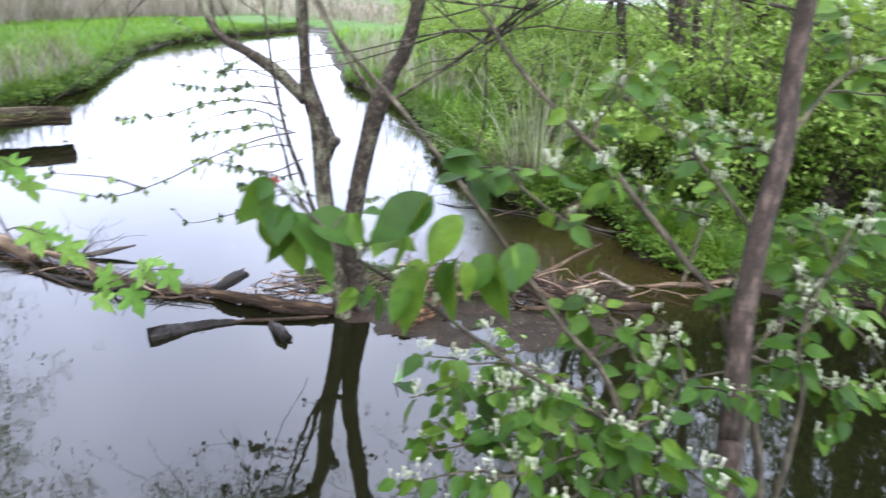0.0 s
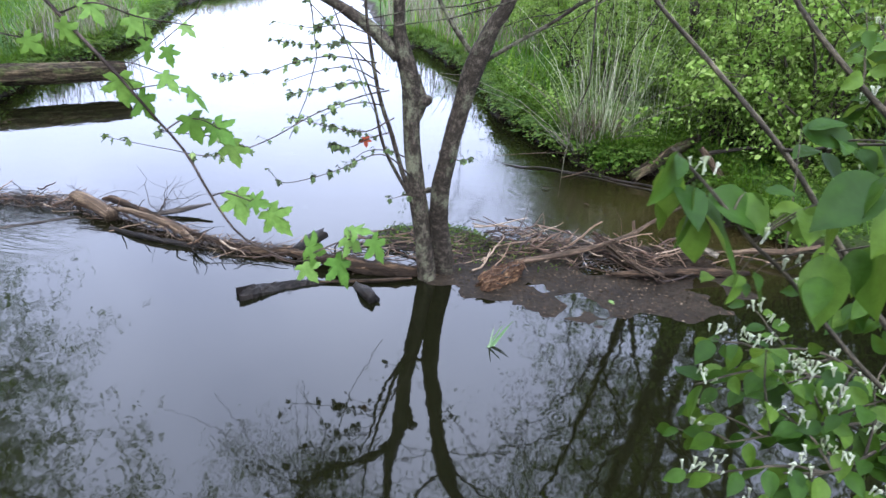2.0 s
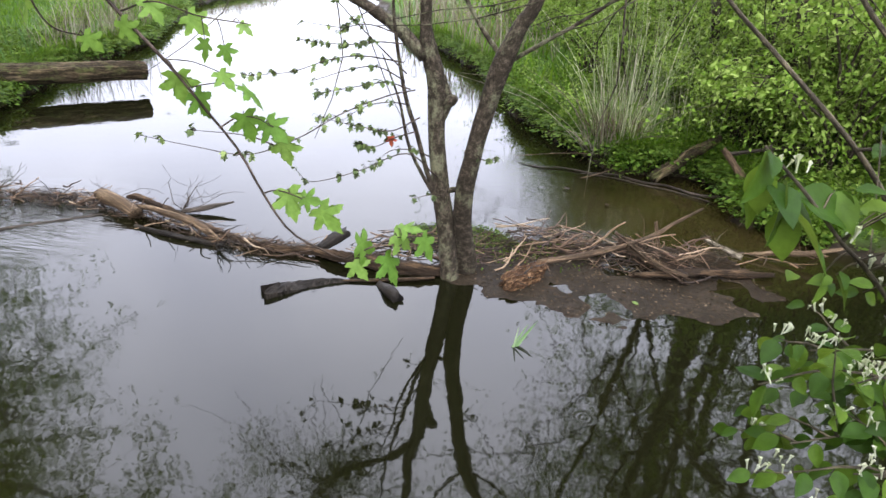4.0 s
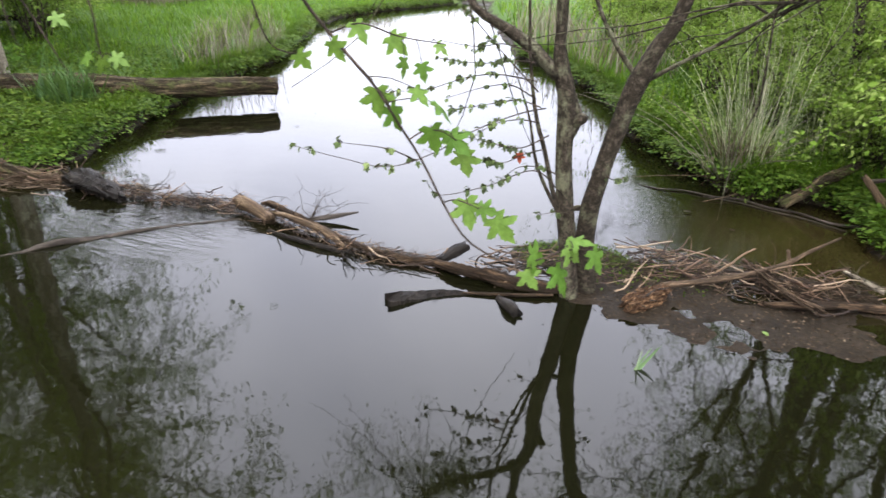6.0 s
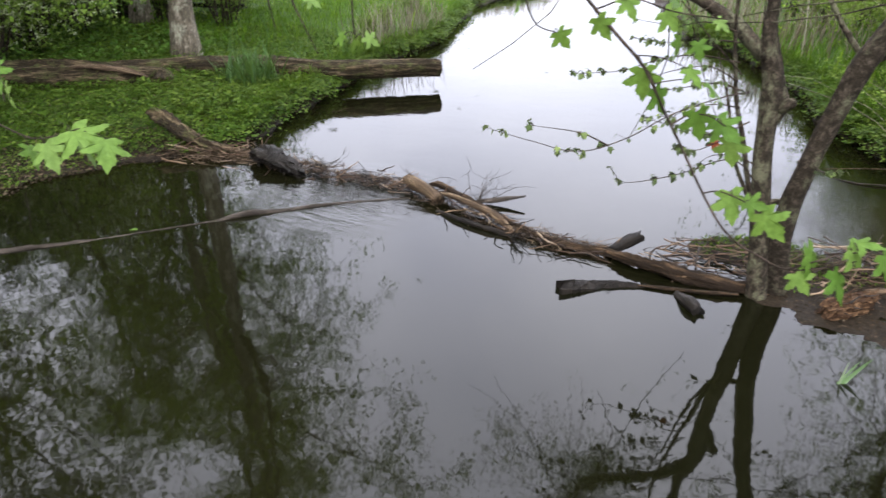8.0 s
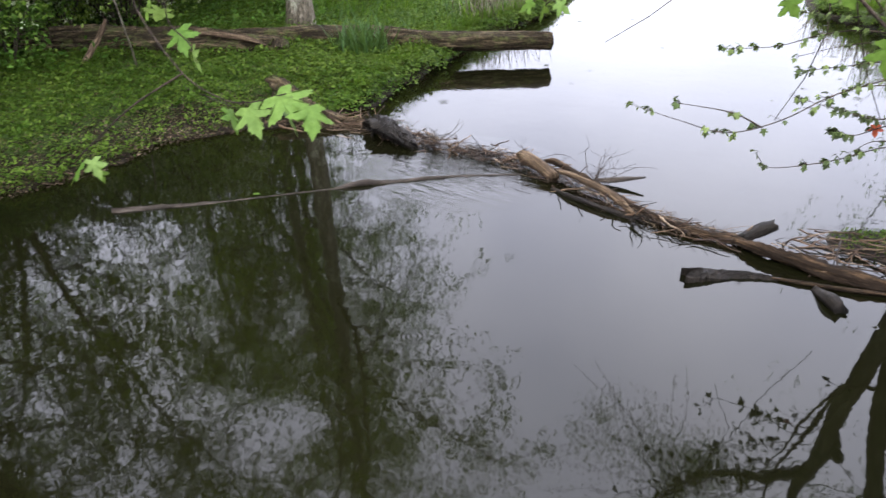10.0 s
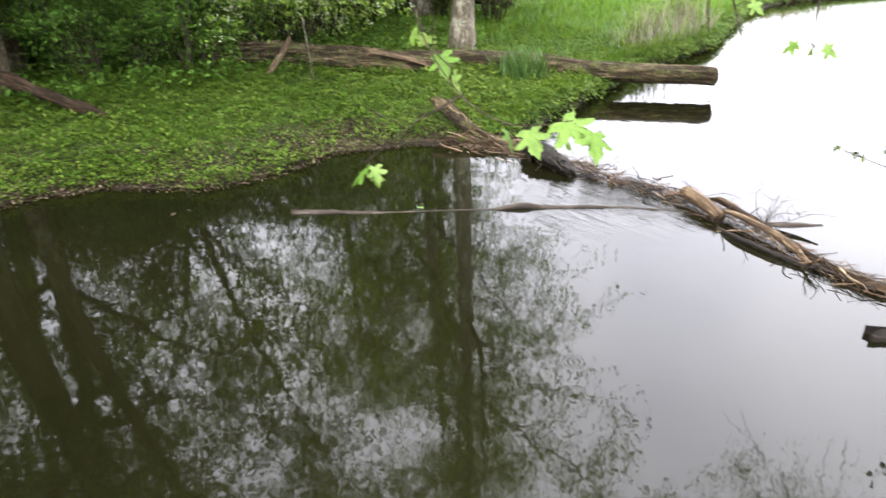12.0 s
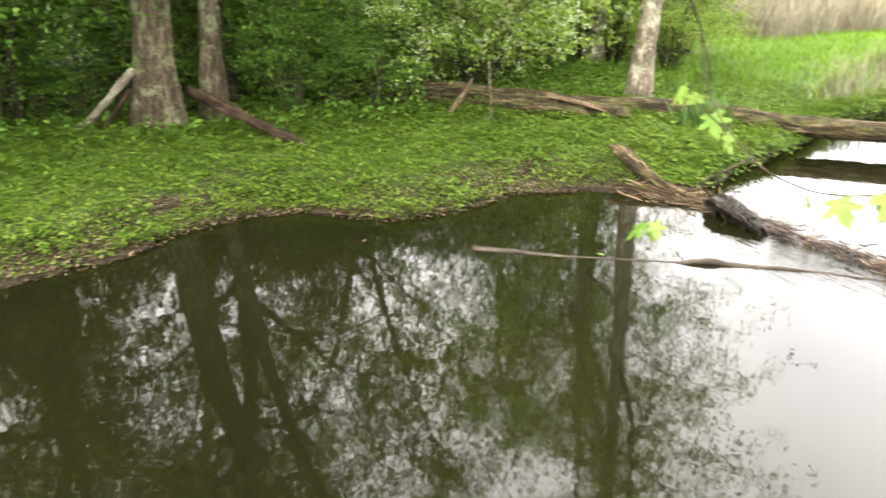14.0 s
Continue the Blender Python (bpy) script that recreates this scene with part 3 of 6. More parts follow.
def bush(label, base, height, width, stems, leaves, bark, leafmat, seed, leaf=0.05, group="", template=OVAL, arch=0.5, flowers=0, name="shrub", low=0.0):
    """A many-stemmed shrub with arching branches and leaves along its twigs."""
    rng = np.random.default_rng(seed)
    root = thing(name, label, "shrub", group, at=(base[0], base[1], gz(*base)))
    tips, outw = [], []
    for k in range(stems):
        ang = rng.uniform(0, 2 * math.pi)
        out = np.array((math.cos(ang), math.sin(ang), 0))
        h = height * rng.uniform(0.45, 1.05)
        w = width * rng.uniform(0.35, 1.0)
        s = np.array((*(out[:2] * 0.12), -0.05))
        rows = [(*s, 0.016), (*(out * w * 0.25 + (0, 0, h * 0.55)), 0.011), (*(out * w * 0.65 + (0, 0, h * 0.95)), 0.007), (*(out * w + (0, 0, h * (1 - arch * 0.45))), 0.003)]
        path = smooth_path(np.array(rows) + np.concatenate([rng.normal(size=(4, 3)) * 0.05 * height, np.zeros((4, 1))], 1) * np.array([[0], [1], [1], [1]]), 9)
        wood = Build().tube(path, 5)
        for j in range(8):
            q = path[rng.integers(2, 9)]
            tw = limb_path(q[:3], out * 0.6 + rng.normal(size=3) * 0.7, height * rng.uniform(0.15, 0.35), 0.004, 0.0015, rng, 5, 0.4)
            wood.tube(tw, 3)
            tips.append(tw[:, :3])
            outw.append(np.repeat(out[None], 5, 0))
        tips.append(path[3:, :3])
        outw.append(np.repeat(out[None], 6, 0))
        part("stem", wood, bark, root)
    tips, outw = np.vstack(tips), np.vstack(outw)
    i = np.repeat(rng.integers(0, len(tips), leaves // 5), 5)
    k = len(i)
    spot = np.repeat(rng.normal(size=(leaves // 5, 3)), 5, 0)
    pos = tips[i] + spot * 0.06 * height * np.array((1.15, 1.15, 0.3)) + rng.normal(size=(k, 3)) * leaf * np.array((0.9, 0.9, 0.4))
    pos[:, 2] = np.maximum(pos[:, 2], 0.03)
    way = outw[i] * 0.6 + rng.normal(size=(k, 3)) * 0.8 + np.array((0, 0, -0.25))
    up = np.array((0, 0, 1.0)) + rng.normal(size=(k, 3)) * 0.55
    fol = part("foliage", Build().scatter(template, pos, way, up, leaf * rng.uniform(0.6, 1.3, k)), leafmat, root)
    fol["kind"] = "stuff"
    if flowers:
        i = rng.integers(0, len(tips), flowers)
        high = tips[i] + rng.normal(size=(flowers, 3)) * 0.05 + np.array((0, 0, 0.05))
        c = np.repeat(high, 6, 0) + rng.normal(size=(flowers * 6, 3)) * 0.02
        k = len(c)
        bl = part("blossom", Build().scatter(CHIP, c, rng.normal(size=(k, 3)) + (0, 0, 0.5), rng.normal(size=(k, 3)), 0.034 * rng.uniform(0.6, 1.3, k)), CREAM, root, "white blossom clusters")
        bl["kind"] = "stuff"
    return root


def spread_copies(protos, places, seed, low=0.8, high=1.2):
    rng = np.random.default_rng(seed)
    for k, (x, y) in enumerate(places):
        c = copy_thing(protos[k % len(protos)], pose(x, y, gz(x, y), 0, 0, rng.uniform(0, 360)))
        s = rng.uniform(low, high)
        c.scale = (s, s, s * rng.uniform(0.9, 1.1))


def stuff(name, label, build, mat, category):
    return tagged(part(name, build, mat), label, category, kind="stuff")


# ---- woods on the shaded bank ----
stout = tall_tree("stout grey-barked tree with lichen among dark bushes", (-9.78, -0.03, 0.3), 13.0, 0.25, (0.01, 0.02), 0.27, BARK_GREY, 27000, 3, 3.8, 0.082, LEAF_CANOPY, "bank trees", 13, (0.02, 0.16))
slim = tall_tree("slim grey-barked tree close behind a stout one", (-9.95, 0.66, 0.3), 12.0, 0.145, (0.02, 0.03), 0.3, BARK_GREY, 25000, 5, 3.4, 0.08, LEAF_CANOPY, "bank trees", 11, (0.02, 0.26))
pale = tall_tree("pale-barked tree standing behind the fallen log", (-8.95, 6.85, 0.28), 13.0, 0.17, (0.07, 0.02), 0.31, BARK_PALE, 38000, 8, 4.1, 0.068, LEAF_CANOPY, "bank trees", 15)
spread_copies([slim, pale, stout], [(-9.6, -3.4), (-12.6, 8.8), (-9.9, -6.2), (-11.6, -1.4), (-13.2, -2.4), (-16.5, 1.2), (-15.0, 8.0), (-10.5, -5.2), (-18.5, -2), (-17, 10)], 4, 0.85, 1.1)

leafy = tall_tree("leafy tree in full leaf on the shaded bank", (-8.9, -2.9, 0.28), 11.0, 0.2, (0.03, 0.0), 0.2, BARK_GREY, 24000, 29, 3.6, 0.1, LEAF_CANOPY, "bank trees", 16)
spread_copies([leafy], [(-10.9, 0.95)], 21, 0.9, 0.95)
thin_tree = tall_tree("thin crooked tree in young leaf among bushes", (-10.7, 2.7, 0.3), 9.5, 0.075, (0.0, 0.04), 0.22, BARK_GREY, 9000, 31, 2.9, 0.09, LEAF_CANOPY, "bank trees", 13, (0.0, 0.25))
spread_copies([thin_tree], [(-12.6, 3.6)], 24, 1.0, 1.1)

dark_a = bush("dark green understorey bush under the trees", (-11.4, 0.9), 2.6, 1.5, 14, 7500, BARK_SHRUB, LEAF_WOODS, 60, 0.062, "woodland bushes")
dark_b = bush("dense dark green bush in the shade of trees", (-11.2, -1.9), 3.0, 1.6, 15, 8200, BARK_SHRUB, LEAF_WOODS, 61, 0.062, "woodland bushes")
spread_copies([dark_a, dark_b], [(-11.6, 2.3), (-10.9, 3.0), (-12.6, -0.4), (-12.8, 1.6), (-12.9, 3.2), (-11.0, -3.4), (-12.5, -4.2), (-10.2, -5.0), (-14.2, 0.2), (-14.4, 2.6), (-14.2, 5.0),
                                 (-12.6, 5.6), (-14.0, -2.4), (-13.2, 7.4), (-15.6, 4.0), (-15.8, 7.2), (-16.2, 1.2), (-14.8, 9.2), (-16.5, -2.0), (-9.6, -7.0), (-13.4, -7.0), (-15, -4), (-17, -4.5), (-18, 0.5), (-17.5, 2.8), (-19, -2.5), (-18, 5.5), (-20, 1.5)], 5, 0.9, 1.45)
white_bush = bush("arching honeysuckle bush covered in white blossom", (-10.5, 4.9), 2.5, 2.1, 20, 9000, BARK_SHRUB, LEAF_SHRUB, 62, 0.062, "blossoming bushes", flowers=1300, arch=0.8)
spread_copies([white_bush], [(-10.7, 4.0), (-11.3, 5.9)], 6, 0.85, 1.1)
low_a = bush("low leafy sapling clump beside the fallen log", (-9.6, 2.9), 1.1, 0.6, 8, 1300, BARK_SHRUB, LEAF_WOODS, 63, 0.06, "saplings")
spread_copies([low_a], [(-10.4, 1.8), (-10.2, 3.4), (-10.9, 0.2), (-10.6, -1.4)], 7, 0.7, 1.2)

spread_copies([dark_a, dark_b], [(-9.9, 2.3), (-9.9, 1.7), (-10.6, 3.5), (-10.4, 2.3), (-10.5, 1.5), (-10.6, -0.9)], 16, 0.5, 0.72)
spread_copies([dark_b, dark_a], [(-10.4, -1.7), (-10.8, -2.7), (-10.0, -2.9)], 22, 1.25, 1.5)
spread_copies([dark_b, dark_a], [(-12.4, 7.4), (-13.4, 9.0), (-14.8, 6.0), (-13.9, 10.6)], 14, 1.15, 1.45)
spread_copies([pale, slim], [(-14.3, 10.6), (-15.2, 11.5)], 20, 0.8, 1.0)

# ---- sunlit bank across the water ----
green_a = bush("bright green leafy bush on the reedy bank", (2.2, 8.3), 1.7, 1.1, 16, 9000, BARK_SHRUB, LEAF_SHRUB, 40, 0.045, "bank bushes")
green_b = bush("yellow-green bush in young leaf on the reedy bank", (3.3, 7.5), 1.9, 1.2, 16, 9500, BARK_SHRUB, LEAF_SHRUB, 41, 0.047, "bank bushes")
green_c = bush("pale flowering bush on the reedy bank", (3.0, 9.2), 2.0, 1.3, 16, 9500, BARK_SHRUB, LEAF_SHRUB, 42, 0.045, "bank bushes", flowers=200)
spread_copies([green_b, green_a], [(1.9, 8.0), (1.45, 8.9), (0.95, 9.7), (2.35, 7.2), (0.35, 10.6), (1.9, 7.45), (2.5, 8.1), (1.0, 8.7)], 18, 0.6, 0.95)
spread_copies([green_c, green_b], [(0.6, 11.9), (0.1, 13.4), (1.3, 10.7), (-1.0, 15.8), (-1.9, 17.8), (0.9, 12.6)], 23, 0.7, 0.95)
spread_copies([green_a, green_b, green_c], [(2.5, 6.7), (3.6, 6.2), (4.4, 7.2), (4.3, 8.6), (1.9, 9.6), (2.6, 10.8), (3.8, 10.4), (5.2, 9.6), (5.4, 7.8), (5.0, 6.0), (1.2, 11.4), (1.9, 12.8), (3.2, 12.2), (4.6, 12.0),
                                            (6.2, 11.2), (6.6, 8.8), (6.4, 6.6), (0.6, 13.8), (1.8, 15.0), (3.4, 14.6), (5.4, 14.2), (7.4, 13.0), (-0.4, 16.2), (0.8, 18.0), (2.6, 17.4), (4.4, 17.2), (6.6, 16.4), (8.6, 15),
                                            (-1.6, 19.5), (-0.2, 22), (2.0, 21), (4.0, 20.5), (-3.0, 24), (6.4, 20.5), (8.6, 19), (4.4, 4.9), (5.6, 4.2), (4.8, 3.2)], 8, 0.75, 1.2)
half_bare = tall_tree("grey-barked tree in young leaf among bushes", (3.0, 12.6, 0.4), 12.0, 0.21, (-0.02, -0.02), 0.3, BARK_GREY, 15000, 24, 4.3, 0.075, LEAF_CANOPY, "half-bare trees", 14)
spread_copies([half_bare], [(4.45, 14.2)], 9, 1.0, 1.05)
sparse = tall_tree("tall half-bare tree in first leaf", (6.8, 10.5, 0.5), 12.0, 0.16, (-0.03, 0.02), 0.3, BARK_CREEK, 3600, 23, 3.2, 0.1, LEAF_CANOPY, "half-bare trees", 14)
spread_copies([sparse], [(5.6, 18), (8.5, 13.5), (1.8, 22.5), (9.5, 20), (7.8, 6.0), (0.2, 27)], 10, 0.75, 1.0)
leaner = tall_tree("slender dark tree leaning out over the water", (2.25, 7.6, gz(2.25, 7.6)), 8.5, 0.105, (-0.16, -0.14), 0.35, BARK_CREEK, 7000, 21, 3.2, 0.06, LEAF_CANOPY, "leaning trees")
spread_copies([leaner], [(3.3, 6.6), (2.9, 8.9)], 12, 0.9, 1.1)
slender = tall_tree("slender twiggy tree in first leaf leaning over the water", (1.75, 8.35, gz(1.75, 8.35)), 8.5, 0.06, (-0.12, -0.1), 0.25, BARK_CREEK, 13000, 27, 2.6, 0.042, LEAF_CANOPY, "leaning trees", 16, (-0.1, -0.05))
spread_copies([slender], [(1.05, 9.7), (2.2, 7.3)], 19, 0.85, 1.05)

# ---- fallen and drifted wood ----


def log_thing(name, label, rows, mat, sides=10, lumps=0.06, seed=1, category="log", group="", n=22, flat=1.0, parent=None, gnarl=0.16, torn=1.0):
    rng = np.random.default_rng(seed)
    rows = np.array(rows, float)
    at = rows[0, :3].copy()
    rows[:, :3] -= at
    ob = part(name, Build().tube(smooth_path(rows, n), max(sides, 12), lumps * 0.5, rng, flat, gnarl, torn), mat, parent)
    ob.location = at
    return ob if parent is not None else tagged(ob, label, category, group)


log_thing("fallen_log", "long mossy fallen trunk jutting over the water", [(-5.46, 8.42, 0.25, 0.118), (-6.0, 7.9, 0.265, 0.132), (-6.5, 7.43, 0.27, 0.138), (-7.2, 6.8, 0.32, 0.15), (-7.7, 6.3, 0.35, 0.145), (-8.2, 5.78, 0.36, 0.14), (-8.9, 5.2, 0.33, 0.12)], LOG_MOSSY, 28, 0.1, 2, n=110, gnarl=0.1, torn=0.12)
log_thing("fallen_log", "thick weathered butt of a fallen trunk with a torn pale end", [(-7.66, 5.42, 0.3, 0.1), (-7.8, 5.5, 0.32, 0.155), (-8.2, 5.2, 0.34, 0.18), (-8.7, 4.85, 0.36, 0.195), (-9.2, 4.42, 0.37, 0.205), (-9.7, 4.0, 0.38, 0.21), (-10.2, 3.5, 0.38, 0.205), (-10.6, 2.9, 0.38, 0.2)], LOG_MOSSY, 28, 0.12, 52, n=80, gnarl=0.12, torn=0.9)
log_thing("split_wood", "pale torn strip of bare wood on the fallen trunk", [(-7.75, 5.3, 0.4, 0.02), (-8.0, 5.2, 0.46, 0.05), (-8.35, 4.98, 0.5, 0.055), (-8.6, 4.82, 0.5, 0.02)], WOOD_TAN, 12, 0.3, 53, "wood", gnarl=0.3, flat=0.6)
log_thing("leaning_stick", "thin pale dead stem leaning over the herbs", [(-8.5, 3.98, 0.16, 0.014), (-8.3, 3.85, 0.5, 0.012), (-7.97, 3.61, 1.1, 0.009)], BARK_PALE, 7, 0.1, 54, "stick")
log_thing("fallen_branch", "thin grey branch lying across the herbs", [(-8.5, 4.0, 0.2, 0.012), (-7.9, 3.95, 0.21, 0.011), (-7.2, 3.85, 0.2, 0.009), (-6.4, 3.85, 0.14, 0.006)], WOOD_GREY, 7, 0.1, 55, "branch", n=30)
log_thing("broken_branch", "snapped pale branch leaning on the fallen log", [(-8.85, 3.5, 0.3, 0.03), (-9.05, 3.85, 0.55, 0.035), (-9.1, 4.0, 0.72, 0.025)], WOOD_TAN, 7, 0.15, 12, "branch")
log_thing("leaning_log", "split weathered log leaning against a tree trunk", [(-9.72, 0.38, 0.72, 0.045), (-9.4, 0.62, 0.6, 0.07), (-9.1, 0.82, 0.5, 0.065), (-8.75, 1.1, 0.36, 0.06), (-8.3, 1.45, 0.2, 0.03)], WOOD_BROWN, 16, 0.5, 13, gnarl=0.3, n=40)
log_thing("leaning_pole", "pale barkless pole propped against a stout tree", [(-9.93, -0.98, 0.22, 0.055), (-9.8, -0.65, 0.55, 0.052), (-9.66, -0.25, 0.98, 0.045)], BARK_PALE, 9, 0.08, 14, "pole")
log_thing("leaning_pole", "thin dark pole propped against a stout tree", [(-9.7, -0.72, 0.25, 0.028), (-9.63, -0.3, 0.78, 0.022)], WOOD_BROWN, 7, 0.1, 15, "pole")
log_thing("fallen_pole", "thin dark pole lying in the far grass", [(-13.6, 10.3, 0.55, 0.05), (-12.2, 11.2, 0.52, 0.05)], WOOD_WET, 8, 0.1, 16, "pole")
log_thing("fallen_log", "old grey log lying on the reedy bank", [(1.0, 6.7, 0.05, 0.05), (1.26, 6.93, 0.2, 0.058), (1.42, 7.03, 0.29, 0.064), (1.58, 7.14, 0.37, 0.05)], LOG_MOSSY, 14, 0.25, 17, n=40, gnarl=0.25)
log_thing("fallen_branch", "thin pale branch lying over the herbs of the reedy bank", [(1.6, 6.62, 0.38, 0.02), (1.85, 6.68, 0.42, 0.018), (2.1, 6.72, 0.46, 0.015), (2.4, 6.8, 0.44, 0.01)], WOOD_GREY, 8, 0.2, 57, "branch", n=24)
log_thing("fallen_branch", "pale driftwood branch stranded at the foot of the bank", [(1.55, 5.1, 0.03, 0.012), (1.75, 5.12, 0.06, 0.02), (1.95, 5.1, 0.09, 0.022), (2.2, 5.16, 0.14, 0.012)], WOOD_TAN, 8, 0.2, 58, "branch", n=24)
log_thing("broken_branch", "snapped pale branch leaning on the reedy bank", [(1.8, 6.24, 0.1, 0.02), (1.68, 6.34, 0.27, 0.03), (1.5, 6.38, 0.47, 0.022)], WOOD_TAN, 9, 0.25, 59, "branch", n=24, gnarl=0.25)
log_thing("driftwood_log", "dark wet log lying in the drift line beside the tree", [(-1.55, 4.2, 0.035, 0.02), (-1.4, 4.15, 0.045, 0.034), (-1.2, 4.12, 0.045, 0.04), (-0.95, 4.1, 0.038, 0.042), (-0.64, 4.14, 0.03, 0.036)], WOOD_BROWN, 18, 0.5, 3, n=48, gnarl=0.32)
log_thing("driftwood_branch", "thin dark branch running along the drift line", [(-2.3, 4.28, 0.04, 0.02), (-2.05, 4.21, 0.03, 0.026), (-1.8, 4.17, 0.03, 0.024), (-1.5, 4.19, 0.035, 0.02), (-1.35, 4.18, 0.045, 0.014)], WOOD_BROWN, 12, 0.14, 33, "branch", n=26, gnarl=0.2)
log_thing("log_stub", "short broken stub standing up from the drift", [(-1.5, 4.24, 0.04, 0.035), (-1.44, 4.35, 0.075, 0.04), (-1.38, 4.42, 0.1, 0.036)], WOOD_WET, 8, 0.15, 18, "branch")
log_thing("driftwood_log", "bare tan log end on the drift line", [(-3.42, 4.58, 0.085, 0.05), (-3.34, 4.54, 0.085, 0.056), (-3.2, 4.48, 0.08, 0.05), (-3.02, 4.4, 0.05, 0.045)], WOOD_TAN, 14, 0.04, 4, gnarl=0.06)
log_thing("driftwood_log", "curved weathered log on the drift line", [(-3.0, 4.44, 0.09, 0.014), (-2.85, 4.38, 0.11, 0.02), (-2.6, 4.31, 0.1, 0.025), (-2.4, 4.26, 0.07, 0.028), (-2.24, 4.18, 0.03, 0.018)], WOOD_TAN, 12, 0.1, 5, gnarl=0.12)
log_thing("driftwood_log", "dark split log behind the curved one", [(-3.22, 4.63, 0.07, 0.02), (-3.1, 4.58, 0.1, 0.036), (-2.9, 4.5, 0.085, 0.034), (-2.65, 4.41, 0.07, 0.03), (-2.4, 4.31, 0.06, 0.026), (-2.15, 4.22, 0.035, 0.02)], WOOD_BROWN, 14, 0.3, 25, gnarl=0.2, n=30, flat=0.8)
log_thing("driftwood_branch", "wet dark branch at the waterline under the curved log", [(-2.95, 4.28, 0.0, 0.014), (-2.7, 4.2, 0.012, 0.018), (-2.45, 4.16, 0.012, 0.02), (-2.2, 4.14, 0.006, 0.014)], WOOD_WET, 12, 0.3, 44, "branch", gnarl=0.3)
log_thing("driftwood_slab", "grey split slab poking out behind the drift line", [(-2.75, 4.6, 0.02, 0.03), (-2.6, 4.68, 0.04, 0.04), (-2.42, 4.77, 0.075, 0.014)], WOOD_GREY, 10, 0.2, 35, "wood", flat=0.4)
log_thing("sunken_pole", "waterlogged grey pole end lying just at the surface", [(-5.2, 1.93, -0.002, 0.024), (-5.0, 2.2, -0.002, 0.022), (-4.8, 2.45, -0.012, 0.022), (-4.6, 2.74, -0.024, 0.02)], WOOD_GREY, 9, 0.3, 6, "pole", n=20)
log_thing("sunken_pole", "waterlogged forked pole breaking the surface", [(-4.3, 3.2, -0.015, 0.02), (-4.17, 3.42, 0.012, 0.028), (-4.05, 3.58, -0.002, 0.022), (-3.7, 4.03, -0.014, 0.022), (-3.3, 4.4, -0.01, 0.016)], WOOD_GREY, 9, 0.3, 66, "pole", n=26)
log_thing("sunken_pole", "thin stretch of a waterlogged pole awash", [(-4.7, 2.6, -0.009, 0.014), (-4.5, 2.9, -0.006, 0.012), (-4.2, 3.35, -0.006, 0.014)], WOOD_GREY, 8, 0.3, 67, "pole", n=16)


def split_board():
    """A flat broken slab: jagged plan outline, ridged top, torn fork at one end and a thin tail."""
    rng = np.random.default_rng(7)
    line = smooth_path([(-1.6, 3.59), (-1.53, 3.66), (-1.44, 3.75), (-1.3, 3.84), (-1.18, 3.88)], 26)
    wide = np.interp(np.linspace(0, 1, 26), [0, 0.25, 0.5, 0.75, 1], [0.058, 0.058, 0.05, 0.028, 0.008])
    d = np.gradient(line, axis=0)
    d /= np.hypot(*d.T)[:, None]
    nrm = np.stack([-d[:, 1], d[:, 0]], 1)
    cols = np.linspace(-1, 1, 9)
    torn = np.array((-0.03, -0.05, -0.015, 0.03, 0.07, 0.02, -0.01, -0.035, -0.015))
    v = []
    for i in range(26):
        for j, c in enumerate(cols):
            w = wide[i] * (1 + 0.16 * rng.uniform(-1, 1))
            pull = torn[j] * max(0.0, 1 - i / 5.0)
            xy = line[i] + nrm[i] * w * c + d[i] * pull
            z = 0.004 + 0.03 * max(0, 1 - i / 14) + 0.03 * (1 - abs(c) ** 1.5) * min(1, wide[i] / 0.03) + 0.006 * rng.uniform(-1, 1) * (abs(c) < 0.9)
            v.append((xy[0] + 1.5, xy[1] - 3.7, z))
    k = len(v)
    f = [(i * 9 + j, i * 9 + j + 1, (i + 1) * 9 + j + 1, (i + 1) * 9 + j) for i in range(25) for j in range(8)]
    v = np.array(v)
    low = v * (1, 1, 0) + (0, 0, -0.02)
    f += [tuple(k + x for x in reversed(face)) for face in f]
    rim = [j for j in range(9)] + [i * 9 + 8 for i in range(1, 26)] + [25 * 9 + j for j in range(7, -1, -1)] + [i * 9 for i in range(24, 0, -1)]
    f += [(rim[i], k + rim[i], k + rim[(i + 1) % len(rim)], rim[(i + 1) % len(rim)]) for i in range(len(rim))]
    ob = part("split_board", Build().add(np.vstack([v, low]), f, np.vstack([v, low]) * (1, 1, 2)), WOOD_WET, shade=False)
    ob.location = (-1.5, 3.7, 0)
    return tagged(ob, "dark wet split slab of wood floating before the drift", "wood")


split_board()
log_thing("driftwood_branch", "thin tan branch lying from the slab to the tree", [(-1.25, 3.86, 0.008, 0.008), (-1.05, 3.92, 0.014, 0.011), (-0.85, 3.98, 0.018, 0.012), (-0.66, 4.06, 0.02, 0.01)], WOOD_BROWN, 12, 0.2, 45, "branch")
log_thing("log_stub", "dark round branch end breaking the water", [(-0.98, 3.9, 0.0, 0.025), (-0.89, 3.79, 0.022, 0.04), (-0.83, 3.73, 0.022, 0.036)], WOOD_WET, 9, 0.1, 19, "branch")


